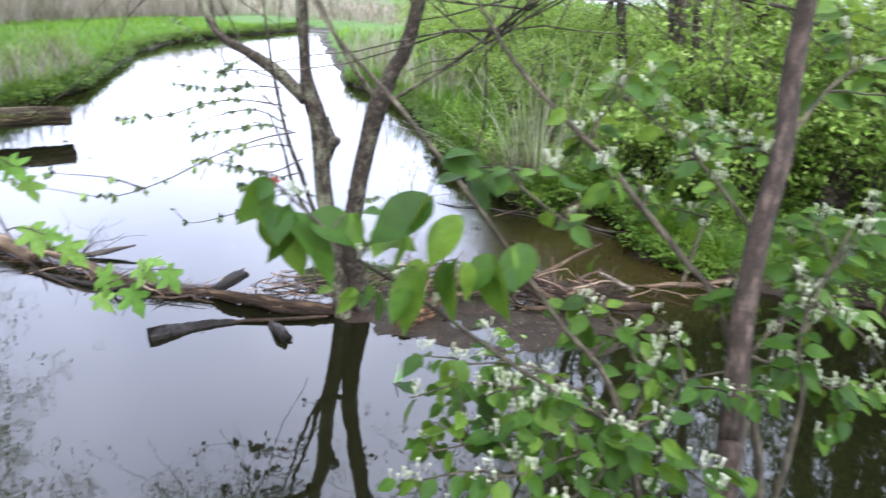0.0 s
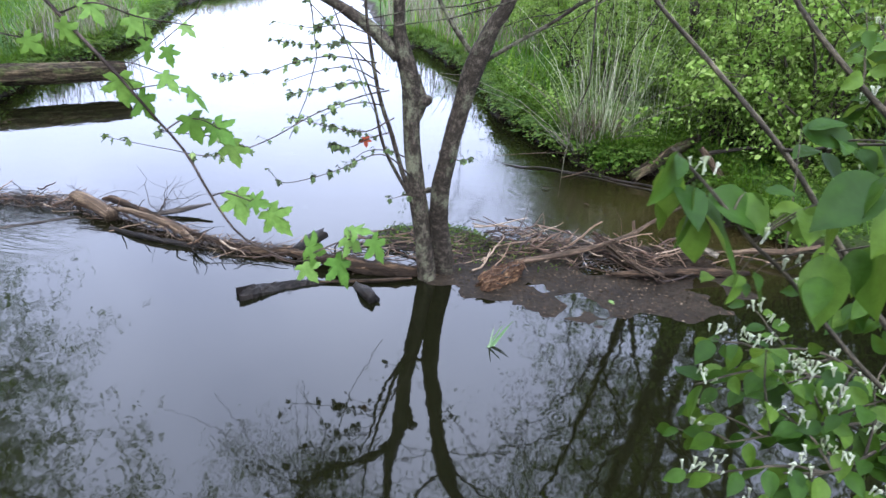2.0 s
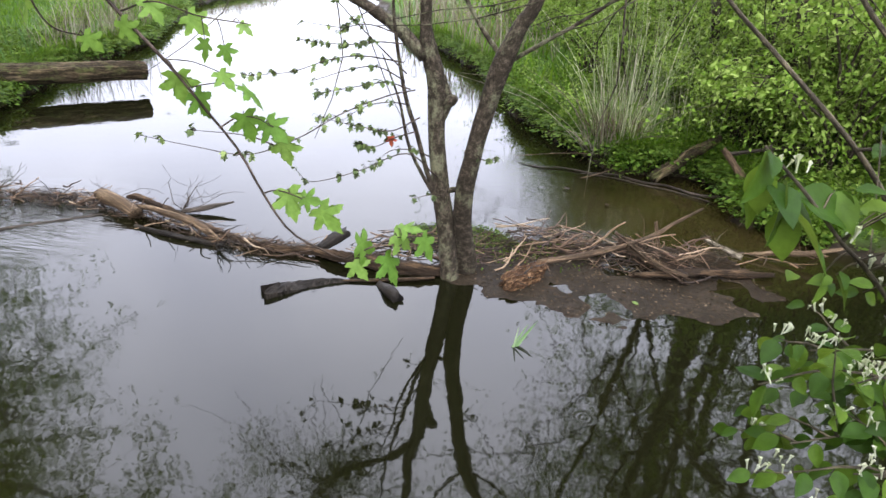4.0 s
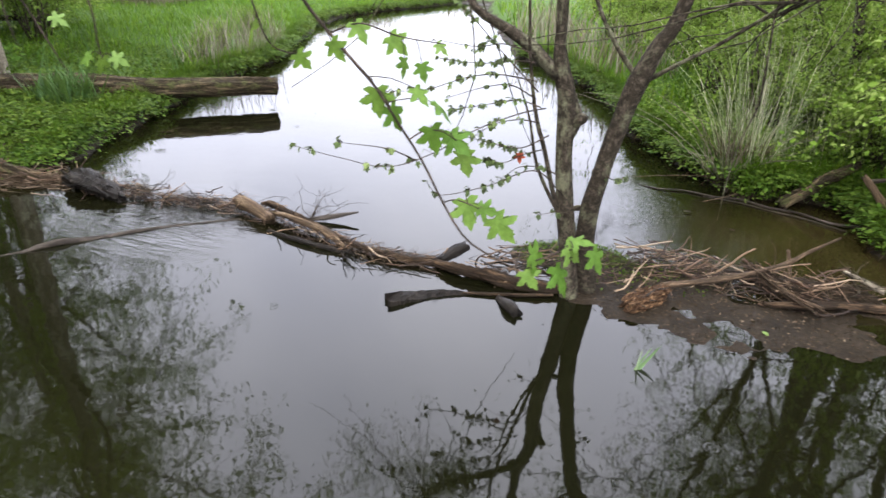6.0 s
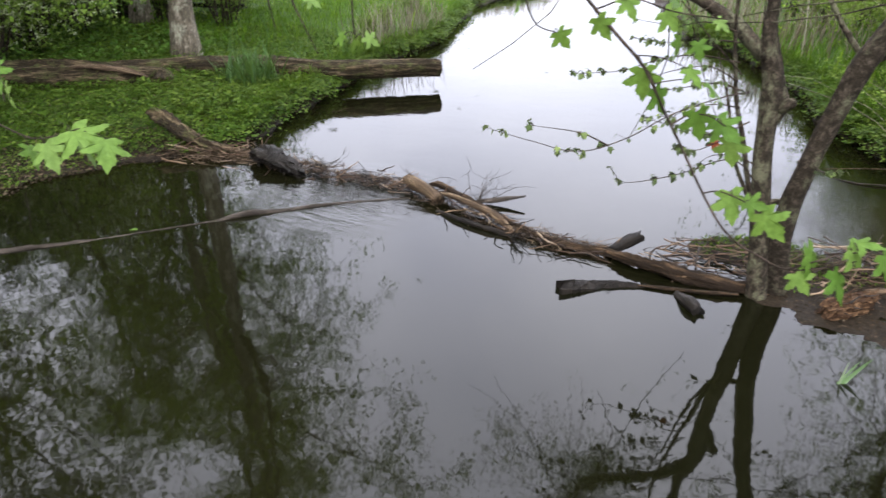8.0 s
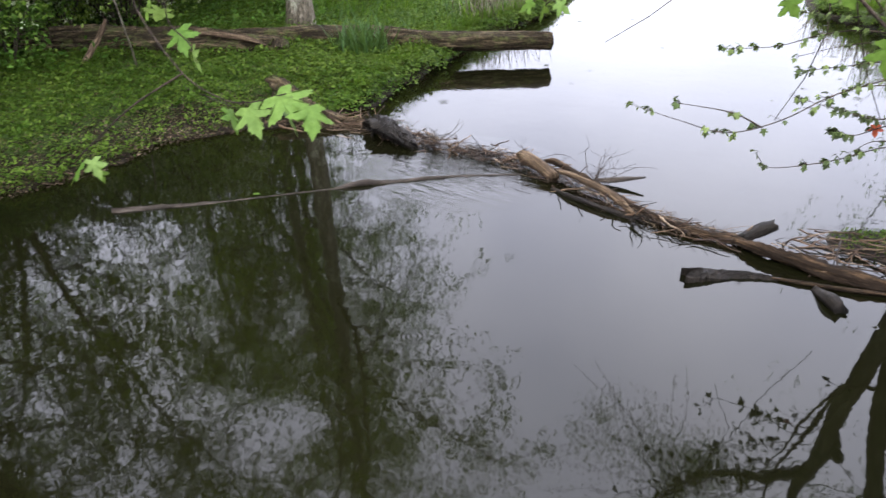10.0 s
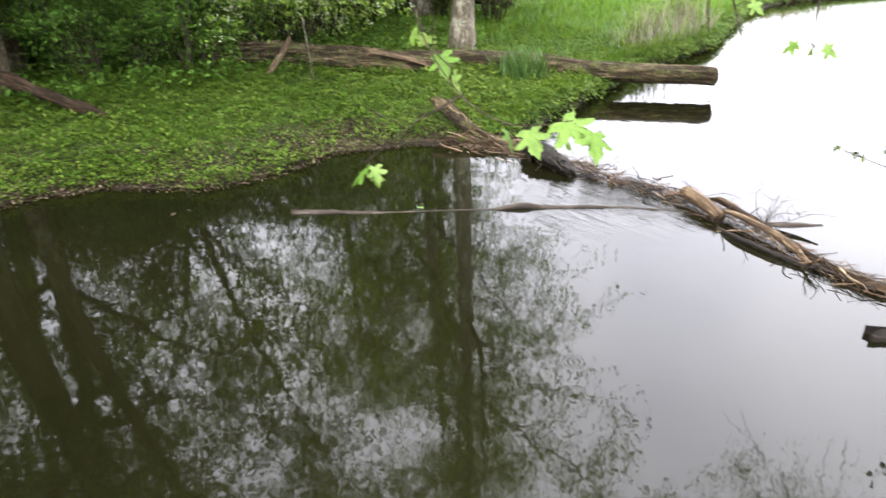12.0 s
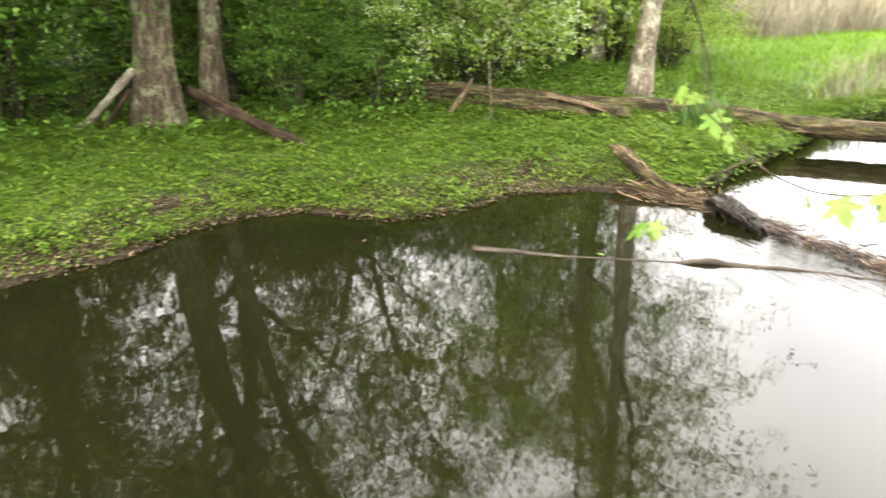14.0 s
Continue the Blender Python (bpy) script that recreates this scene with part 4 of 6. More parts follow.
def rotten_chunk():
    """A blunt crumbling block of rotten wood with torn flakes standing off it."""
    rng = np.random.default_rng(8)
    at = np.array((-0.07, 4.2, 0.02))
    root = thing("rotten_chunk", "crumbling brown block of rotten wood on the mud", "wood", at=at)
    ax = unit((0.27, 0.34, 0.04))
    side = unit(np.cross(ax, (0, 0, 1)))
    k, m = 22, 26
    ang = np.arange(m) * 2 * math.pi / m
    box = 1 / (np.abs(np.cos(ang)) ** 5 + np.abs(np.sin(ang)) ** 5) ** 0.2
    v = []
    for i in range(k):
        u = i / (k - 1)
        end = 1 - 0.35 * abs(2 * u - 1) ** 6 - 0.25 * u ** 3
        for j in range(m):
            rag = 1 + 0.13 * math.sin(3 * ang[j] + 2.5 * math.sin(7 * u)) + 0.1 * math.sin(9 * ang[j] + 13 * u) + 0.1 * rng.uniform(-1, 1)
            pull = 0.03 * math.sin(5 * ang[j]) * abs(2 * u - 1) ** 4 + 0.006 * rng.normal()
            v.append(ax * ((u - 0.5) * 0.36 + pull) + side * 0.062 * box[j] * rag * end * math.cos(ang[j]) + np.array((0, 0, 0.035 + 0.056 * box[j] * rag * end * math.sin(ang[j]))))
    f = [(i * m + j, i * m + (j + 1) % m, (i + 1) * m + (j + 1) % m, (i + 1) * m + j) for i in range(k - 1) for j in range(m)]
    f += [tuple(range(m - 1, -1, -1)), tuple((k - 1) * m + j for j in range(m))]
    part("block", Build().add(np.array(v), f, np.array(v) @ np.column_stack([side, (0, 0, 1), ax])), WOOD_ROT, root, shade=False)
    for j in range(46):
        p = v[rng.integers(0, k) * m + rng.integers(0, m)]
        if p[2] < 0.01:
            continue
        fl = limb_path(p, ax * rng.choice((-1, 1)) + rng.normal(size=3) * 0.3, rng.uniform(0.03, 0.09), rng.uniform(0.004, 0.011), 0.002, rng, 4)
        part("flake", Build().tube(fl, 5, 0.3, rng, 0.4), WOOD_ROT if j % 3 else WOOD_WET, root, shade=False)


rotten_chunk()
STICK_TAN = bark_material("tan_stick_bark", (0.042, 0.029, 0.018), (0.125, 0.086, 0.053), None, 60.0, 0.08, 0.8, depth=0.008)
log_thing("drift_pole", "long bare tan pole across the drift pile", [(0.0, 4.36, 0.085, 0.02), (0.3, 4.54, 0.1, 0.022), (0.49, 4.66, 0.12, 0.019), (0.78, 4.9, 0.15, 0.016), (1.0, 5.2, 0.18, 0.012), (1.24, 5.52, 0.2, 0.008)], STICK_TAN, 7, 0.3, 9, "pole", n=24)
log_thing("driftwood_log", "reddish brown log along the front of the drift pile", [(0.66, 4.47, 0.035, 0.014), (0.85, 4.5, 0.045, 0.024), (1.04, 4.58, 0.05, 0.028), (1.3, 4.66, 0.045, 0.026), (1.62, 4.76, 0.03, 0.018)], WOOD_BROWN, 9, 0.3, 10, gnarl=0.22, n=30)
log_thing("bleached_stick", "pale upright stub in the drift pile", [(0.86, 4.95, 0.05, 0.016), (0.82, 5.02, 0.22, 0.013)], WOOD_TAN, 6, 0.1, 22, "stick")
log_thing("bleached_stick", "bleached white stick on the drift pile", [(1.2, 5.05, 0.12, 0.018), (1.42, 4.9, 0.08, 0.02)], BARK_PALE, 6, 0.1, 23, "stick")
log_thing("water_branch", "long thin crooked grey branch trailing in the water", [(-0.3, 6.86, 0.0, 0.004), (-0.1, 6.8, 0.008, 0.006), (0.12, 6.84, 0.012, 0.007), (0.4, 6.78, 0.008, 0.008), (0.62, 6.79, 0.014, 0.009), (0.88, 6.66, 0.01, 0.01), (1.12, 6.6, 0.016, 0.011), (1.35, 6.42, 0.02, 0.012), (1.6, 6.33, 0.05, 0.013), (1.9, 6.2, 0.12, 0.012)], WOOD_GREY, 6, 0.2, 26, "branch", n=60, gnarl=0.25)
log_thing("water_branch", "thin grey twig beside the trailing branch", [(0.3, 6.76, 0.002, 0.003), (0.62, 6.7, 0.008, 0.005), (0.9, 6.58, 0.004, 0.0055), (1.15, 6.47, 0.012, 0.006), (1.45, 6.27, 0.015, 0.006)], WOOD_GREY, 5, 0.2, 27, "branch", n=40, gnarl=0.25)
log_thing("water_branch", "thin dead stem crossing the trailing branch", [(0.75, 7.0, 0.08, 0.004), (0.5, 6.75, 0.03, 0.005), (0.3, 6.6, 0.0, 0.004)], WOOD_TAN, 5, 0.2, 46, "branch")
log_thing("water_branch", "thin bent stem arching out of the rushes", [(0.55, 7.1, 0.12, 0.004), (0.2, 7.0, 0.13, 0.004), (-0.15, 7.0, 0.08, 0.003), (-0.4, 7.05, 0.02, 0.002)], WOOD_TAN, 5, 0.2, 47, "branch")
log_thing("driftwood_log", "short rotten log pointing down the bank into the creek", [(-6.5, 4.42, 0.3, 0.05), (-6.2, 4.4, 0.22, 0.065), (-5.85, 4.38, 0.12, 0.06), (-5.45, 4.42, 0.03, 0.045)], LOG_MOSSY, 16, 0.5, 28, gnarl=0.28, n=34)


def root_mass():
    """A black waterlogged butt of wood, ragged with broken roots."""
    rng = np.random.default_rng(31)
    at = (-4.8, 4.4, 0.0)
    root = thing("root_clump", "black waterlogged clump of roots in the drift line", "roots", at=at)
    core = smooth_path([(-5.16, 4.5, 0.05, 0.06), (-5.02, 4.47, 0.09, 0.1), (-4.82, 4.42, 0.08, 0.092), (-4.62, 4.37, 0.06, 0.08), (-4.44, 4.32, 0.03, 0.05)], 34)
    part("butt", lift(Build().tube(core, 18, 0.25, rng, 0.9, 0.32), at), WOOD_WET, root)
    for k in range(60):
        c = core[rng.integers(2, 32), :3] + rng.normal(size=3) * (0.035, 0.035, 0.03)
        b = Build().tube(limb_path(c, rng.normal(size=3) * (1, 1, 0.35), rng.uniform(0.06, 0.2), rng.uniform(0.01, 0.028), 0.004, rng, 6, 0.5, 0.5), 7, 0.25, rng)
        part("root", lift(b, at), WOOD_WET, root)


root_mass()


def stick_meshes(count, seed, mat):
    rng = np.random.default_rng(seed)
    made = []
    for k in range(count):
        p = limb_path((-0.5, 0, 0), (1, rng.uniform(-0.15, 0.15), rng.uniform(-0.1, 0.1)), 1.0, rng.uniform(0.018, 0.032), rng.uniform(0.006, 0.014), rng, 7, 0, 0.24)
        me = Build().tube(p, 5, 0.15, rng).mesh("stick")
        me.materials.append(mat)
        me.polygons.foreach_set("use_smooth", [True] * len(me.polygons))
        made.append(me)
    return made


def stick_material(name, stops, rough):
    m, n, l, b = material(name)
    info = n.new("ShaderNodeObjectInfo")
    f = grain_noise(n, l, 60, 4, 0.6, 0.1)
    v = math_node(n, l, "ADD", math_node(n, l, "MULTIPLY", info.outputs["Random"], 0.75), math_node(n, l, "MULTIPLY", f, 0.3))
    l.new(ramp(n, l, v, stops), b.inputs["Base Color"])
    b.inputs["Roughness"].default_value = rough
    b.inputs["Specular IOR Level"].default_value = 0.25
    bump(n, l, b, f, 0.5, 0.005)
    return m


STICK = stick_material("drift_stick", [(0.12, (0.008, 0.006, 0.004)), (0.38, (0.026, 0.014, 0.008)), (0.62, (0.07, 0.041, 0.023)), (0.82, (0.15, 0.1, 0.06)), (1.0, (0.36, 0.29, 0.2))], 0.65)
STICKS = stick_meshes(9, 71, STICK)


def drift_pile(label, line, count, half, top, seed, length=(0.12, 0.55), along=0.5, tilt=6.0):
    """Sticks heaped along a line: each one its own piece."""
    rng = np.random.default_rng(seed)
    line = np.array(line, float)
    at = np.array((*line[len(line) // 2], 0.0))
    root = thing("drift_pile", label, "driftwood", at=at)
    seg = np.diff(line, axis=0)
    run = np.concatenate([[0], np.cumsum(np.hypot(*seg.T))])
    for k in range(count):
        s = rng.uniform(0, run[-1])
        i = min(int(np.searchsorted(run, s)) - 1, len(seg) - 1)
        i = max(i, 0)
        q = line[i] + seg[i] * (s - run[i]) / (run[i + 1] - run[i])
        off = rng.normal() * half
        head = math.atan2(seg[i][1], seg[i][0]) + rng.normal() * along
        z = max(0.012, top * rng.uniform(0.1, 1.0) * math.exp(-(off / (1.2 * half)) ** 2))
        z += max(0.0, gz(q[0], q[1] + off))
        ln = rng.uniform(*length)
        ob = new("stick", STICKS[rng.integers(0, len(STICKS))])
        ob.parent = root
        th = (rng.uniform(0.1, 0.34) + (0.25 if rng.uniform() < 0.06 else 0)) * min(1.0, 0.4 + ln)
        ob.matrix_basis = pose(q[0] - at[0], q[1] + off - at[1], z, rng.uniform(0, 360), rng.normal() * tilt, math.degrees(head)) @ Matrix.Diagonal((ln, th, th, 1))
    return root


DAM = [(-5.2, 4.6), (-4.65, 4.52), (-4.14, 4.5), (-3.8, 4.56), (-3.36, 4.58), (-2.74, 4.38), (-2.3, 4.24), (-1.92, 4.17), (-1.56, 4.22)]
drift_pile("long line of tangled sticks damming the creek", DAM, 300, 0.06, 0.095, 81, (0.06, 0.34), 0.55, 8.0)
drift_pile("tangle of brown sticks between the roots and the tan log", DAM[:5], 120, 0.075, 0.11, 80, (0.1, 0.4), 0.8, 14.0)
drift_pile("heap of reddish brown sticks on the mud flat", [(-0.2, 4.78), (0.1, 4.82), (0.4, 4.82), (0.65, 4.78), (0.85, 4.74), (1.0, 4.76), (1.15, 4.82)], 290, 0.12, 0.17, 82, (0.08, 0.42), 0.85, 11.0)
drift_pile("loose sticks scattered from the heap to the bank", [(1.3, 4.85), (1.6, 5.0), (1.9, 5.15), (2.3, 5.3)], 18, 0.1, 0.05, 85, (0.1, 0.4), 0.9)
drift_pile("loose sticks and straw washed against the bank", [(-5.9, 4.25), (-5.6, 4.38), (-5.25, 4.5)], 55, 0.09, 0.09, 83, (0.15, 0.6), 0.5)
drift_pile("brown twigs strewn over the mossy hump", [(-1.15, 4.5), (-0.75, 4.62), (-0.3, 4.68)], 90, 0.09, 0.05, 88, (0.08, 0.4), 0.7)
drift_pile("wet twigs around the foot of the tree", [(-1.3, 4.25), (-0.8, 4.35), (-0.3, 4.4), (-0.1, 4.5)], 60, 0.08, 0.06, 84, (0.1, 0.45), 0.8)


def litter(name, label, line, count, half, seed, mat, length, top):
    rng = np.random.default_rng(seed)
    line = np.array(line, float)
    u = rng.uniform(0, len(line) - 1.001, count)
    i = u.astype(int)
    q = line[i] + (line[i + 1] - line[i]) * (u - i)[:, None]
    o = rng.normal(size=(count, 2)) * half
    q = q + o
    z = np.maximum(ground_height(q[:, 0], q[:, 1]), 0.004) + top * rng.uniform(0, 1, count) * np.exp(-(o ** 2).sum(1) / (2 * half * half))
    head = np.arctan2(line[i + 1][:, 1] - line[i][:, 1], line[i + 1][:, 0] - line[i][:, 0]) + rng.normal(size=count) * 0.7
    way = np.stack([np.cos(head), np.sin(head), rng.normal(size=count) * 0.12], 1)
    t = (BLADE[0] * np.array((1.3, 1, 0.5)), BLADE[1])
    return stuff(name, label, Build().scatter(t, np.column_stack([q, z]), way, rng.normal(size=(count, 3)) * 0.4 + (0, 0, 1), length * rng.uniform(0.3, 1.3, count)), mat, "litter")


litter("straw_litter", "dead straw and fibres caught in the drift line", DAM, 3600, 0.06, 86, MUD_BITS, 0.09, 0.09)
litter("straw_litter", "dead straw and fibres caught in the drift heap", [(-0.3, 4.7), (0.4, 4.8), (0.9, 4.8), (1.3, 4.9)], 1600, 0.11, 87, MUD_BITS, 0.12, 0.1)
litter("straw_litter", "dead straw washed against the bank", [(-6.0, 4.2), (-5.6, 4.38), (-5.2, 4.5)], 900, 0.11, 88, REED_DARK, 0.2, 0.06)


bits = np.random.default_rng(89)
mx, my = bits.uniform(-0.5, 1.7, 7000), bits.uniform(3.6, 4.9, 7000)
mz = ground_height(mx, my)
sel = mz > 0.001
mp = np.stack([mx, my, mz + 0.003], 1)[sel]
stuff("mud_litter", "bits of dead leaf and bark strewn on the mud", Build().scatter(CHIP, mp, bits.normal(size=mp.shape) * (1, 1, 0.1), bits.normal(size=mp.shape) * 0.2 + (0, 0, 1), 0.012 * bits.uniform(0.3, 2.2, len(mp))), MUD_BITS, "litter")


def brush(name, label, at, count, reach, seed, mat, up=0.5, thick=0.006):
    rng = np.random.default_rng(seed)
    root = thing(name, label, "branch", at=at)
    for k in range(count):
        ang = rng.uniform(0, 6.28)
        b = Build()
        p = limb_path((0, 0, 0), (math.cos(ang), math.sin(ang), up * rng.uniform(0, 1)), reach * rng.uniform(0.5, 1), thick, thick * 0.3, rng, 7, 0.2, 0.32)
        b.tube(p, 4)
        for j in range(3):
            q = p[rng.integers(1, 5)]
            b.tube(limb_path(q[:3], rng.normal(size=3) + (0, 0, 0.3), reach * 0.25, thick * 0.5, thick * 0.2, rng, 4), 3)
        part("twig", b, mat, root)
    return root


brush("dead_brush", "thin dead twigs sticking out of the drift line", (-2.75, 4.6, 0.03), 14, 0.6, 91, BARK_TWIG, 0.2, 0.0034)
brush("dead_brush", "thin black twigs poking up along the drift line", (-3.3, 4.6, 0.05), 9, 0.4, 97, BARK_TWIG, 0.6, 0.003)
brush("dead_brush", "few thin dead stems standing in the drift line", (-4.3, 4.55, 0.05), 9, 0.4, 98, BARK_SHRUB, 0.7, 0.004)
brush("dead_brush", "crooked dead stems standing out of the heap", (0.75, 4.8, 0.1), 9, 0.35, 99, STICK_TAN, 0.7, 0.004)
brush("dead_brush", "small snag of black twigs in the drift line", (-3.75, 4.52, 0.04), 7, 0.28, 92, WOOD_WET)
brush("dead_brush", "black twig ends poking from the water by the drift", (-4.35, 4.4, 0.02), 6, 0.2, 93, WOOD_WET, 0.3)
bundle = thing("straw_bundle", "bundle of long bent brown stems lying over the drift heap", "straw", at=(0.85, 4.7, 0.05))
br = np.random.default_rng(96)
for k in range(26):
    o = br.normal(size=3) * (0.035, 0.035, 0.012)
    rows = [(-0.28 + o[0], 0.14 + o[1], 0.09 + o[2]), (-0.18 + o[0], 0.02 + o[1], 0.07 + o[2]), (-0.05 + o[0], -0.12 + o[1], 0.03 + abs(o[2])), (0.12 + o[0] * 2, -0.2 + o[1] * 2, 0.01 + abs(o[2]))]
    part("stem", Build().tube(np.hstack([smooth_path(rows, 9), np.full((9, 1), br.uniform(0.002, 0.005))]), 5), STICK_TAN if k % 3 else WOOD_BROWN, bundle)
brush("dead_brush", "few thin twigs hanging off the log into the water", (-2.2, 4.1, 0.03), 5, 0.22, 94, WOOD_WET, 0.2)
brush("dead_brush", "spray of thin twigs above the drift pile", (1.25, 4.95, 0.08), 6, 0.35, 95, BARK_SHRUB, 1.2)

# ---- the twin-stemmed tree in the water ----
AT = np.array((-0.56, 4.18, -0.2))
root = thing("creek_tree", "twin-stemmed slender grey tree growing out of the water", "tree", at=AT)
rng = np.random.default_rng(11)
left_stem = [(-0.56, 4.16, -0.2, 0.075), (-0.572, 4.13, 0.05, 0.066), (-0.62, 4.11, 0.44, 0.06), (-0.665, 4.1, 0.7, 0.054), (-0.7, 4.1, 0.98, 0.052), (-0.715, 4.1, 1.27, 0.058), (-0.765, 4.08, 1.47, 0.05), (-0.785, 4.07, 1.6, 0.036), (-0.79, 4.06, 1.8, 0.034), (-0.82, 4.02, 2.6, 0.032), (-0.92, 3.95, 3.4, 0.026), (-0.82, 3.9, 4.4, 0.015)]
right_stem = [(-0.46, 4.28, -0.2, 0.074), (-0.48, 4.22, 0.1, 0.068), (-0.505, 4.12, 0.42, 0.063), (-0.49, 4.04, 0.68, 0.06), (-0.452, 4.0, 0.9, 0.056), (-0.387, 3.97, 1.2, 0.052), (-0.325, 3.94, 1.44, 0.057), (-0.245, 3.94, 1.64, 0.044), (-0.16, 3.94, 1.82, 0.041), (0.02, 3.9, 2.6, 0.034), (0.18, 3.85, 3.4, 0.026), (0.23, 3.8, 4.4, 0.015)]
for rows in (left_stem, right_stem):
    part("trunk", lift(Build().tube(smooth_path(np.array(rows) * (1, 1, 1, 0.96), 70), 16, 0.03, rng, 1.0, 0.08), AT), BARK_CREEK, root)
CREEK_LIMBS = [
    [(-0.73, 4.07, 1.42, 0.042), (-0.89, 4.05, 1.57, 0.04), (-1.06, 4.05, 1.67, 0.032), (-1.27, 4.05, 1.8, 0.024), (-1.5, 4.3, 2.2, 0.016), (-1.75, 4.7, 2.8, 0.011), (-1.9, 5.1, 3.4, 0.005)],
    [(-0.64, 4.12, 1.05, 0.04), (-0.6, 4.12, 1.17, 0.038), (-0.62, 4.15, 1.26, 0.02), (-0.63, 4.15, 1.32, 0.012)],
    [(-0.6, 4.1, 1.15, 0.03), (-0.56, 4.08, 1.19, 0.034), (-0.55, 4.07, 1.21, 0.02)],
    [(-0.28, 3.98, 1.45, 0.016), (-0.42, 3.98, 1.62, 0.013), (-0.55, 3.95, 1.84, 0.011), (-0.75, 3.9, 2.3, 0.007), (-0.9, 3.8, 2.9, 0.004)],
    [(-0.26, 3.98, 1.44, 0.014), (-0.07, 3.95, 1.57, 0.011), (0.12, 3.9, 1.7, 0.01), (0.32, 3.8, 1.87, 0.009), (0.8, 3.6, 2.3, 0.006), (1.2, 3.4, 2.8, 0.003)],
    [(-0.57, 4.1, 0.46, 0.016), (-0.68, 4.05, 0.7, 0.014), (-0.755, 4.0, 0.98, 0.013), (-0.83, 3.98, 1.21, 0.011), (-0.89, 3.95, 1.56, 0.009), (-0.9, 3.9, 1.8, 0.007), (-0.95, 3.85, 2.4, 0.003)],
    [(-0.57, 4.1, 0.46, 0.016), (-0.65, 4.05, 0.6, 0.012), (-0.79, 3.97, 0.9, 0.01), (-0.86, 3.96, 1.18, 0.007), (-0.95, 3.9, 1.45, 0.003)],
    [(-0.44, 4.05, 0.85, 0.03), (-0.44, 4.0, 0.9, 0.028), (-0.45, 3.97, 0.92, 0.015)],
    [(-0.45, 4.15, 0.62, 0.02), (-0.53, 4.1, 0.63, 0.018), (-0.6, 4.1, 0.6, 0.016)],
]
for k, rows in enumerate(CREEK_LIMBS):
    rows = np.array(rows) - (0.05 if k in (0, 1, 2) else 0.04, 0.0, 0.0, 0.0)
    part("limb", lift(Build().tube(smooth_path(rows, 22), 8, 0.08, rng), AT), BARK_CREEK, root)
TWIGS = [
    [(-0.81, 3.96, 1.25), (-0.9, 3.7, 1.26), (-1.09, 3.5, 1.19), (-1.22, 3.2, 1.12), (-1.38, 3.0, 1.08), (-1.55, 2.85, 1.14), (-1.68, 2.7, 1.21)],
    [(-1.27, 3.1, 1.1), (-1.38, 3.0, 1.17), (-1.57, 2.9, 1.2)],
    [(-0.67, 4.02, 0.73), (-0.81, 3.8, 0.92), (-1.06, 3.7, 0.82), (-1.3, 3.6, 0.76), (-1.37, 3.55, 0.83)],
    [(-0.88, 3.95, 1.4), (-1.07, 3.8, 1.44), (-1.23, 3.7, 1.42), (-1.4, 3.6, 1.36), (-1.6, 3.5, 1.34)],
    [(-0.86, 3.95, 1.34), (-1.05, 3.8, 1.56), (-1.19, 3.7, 1.73), (-1.31, 3.6, 1.85)],
    [(-0.78, 3.98, 1.09), (-0.91, 3.8, 1.04), (-1.08, 3.7, 1.08), (-1.25, 3.6, 1.13)],
    [(-0.84, 3.97, 1.25), (-0.95, 3.85, 1.3), (-1.1, 3.75, 1.28), (-1.28, 3.7, 1.24)],
    [(-0.89, 3.95, 1.5), (-1.0, 3.8, 1.52), (-1.15, 3.75, 1.5), (-1.35, 3.65, 1.52)],
    [(-0.8, 4.0, 1.0), (-0.9, 3.9, 0.98), (-1.0, 3.85, 0.93), (-1.08, 3.8, 0.94)],
    [(-0.45, 4.0, 0.92), (-0.38, 3.9, 0.9), (-0.3, 3.85, 0.93)],
    [(-1.05, 4.05, 1.68), (-1.15, 3.95, 1.62), (-1.22, 3.9, 1.55)],
    [(-0.87, 3.95, 1.3), (-1.0, 3.85, 1.38), (-1.15, 3.8, 1.36), (-1.32, 3.75, 1.3)],
    [(-0.84, 3.97, 1.16), (-0.95, 3.9, 1.18), (-1.08, 3.85, 1.15), (-1.18, 3.8, 1.08)],
    [(-0.9, 3.93, 1.55), (-1.05, 3.85, 1.6), (-1.2, 3.8, 1.58), (-1.38, 3.75, 1.6)],
    [(-0.72, 4.02, 0.85), (-0.8, 3.95, 0.9), (-0.92, 3.9, 0.9), (-1.0, 3.85, 0.84)],
    [(-0.62, 4.05, 0.6), (-0.7, 3.98, 0.62), (-0.78, 3.95, 0.6)],
]


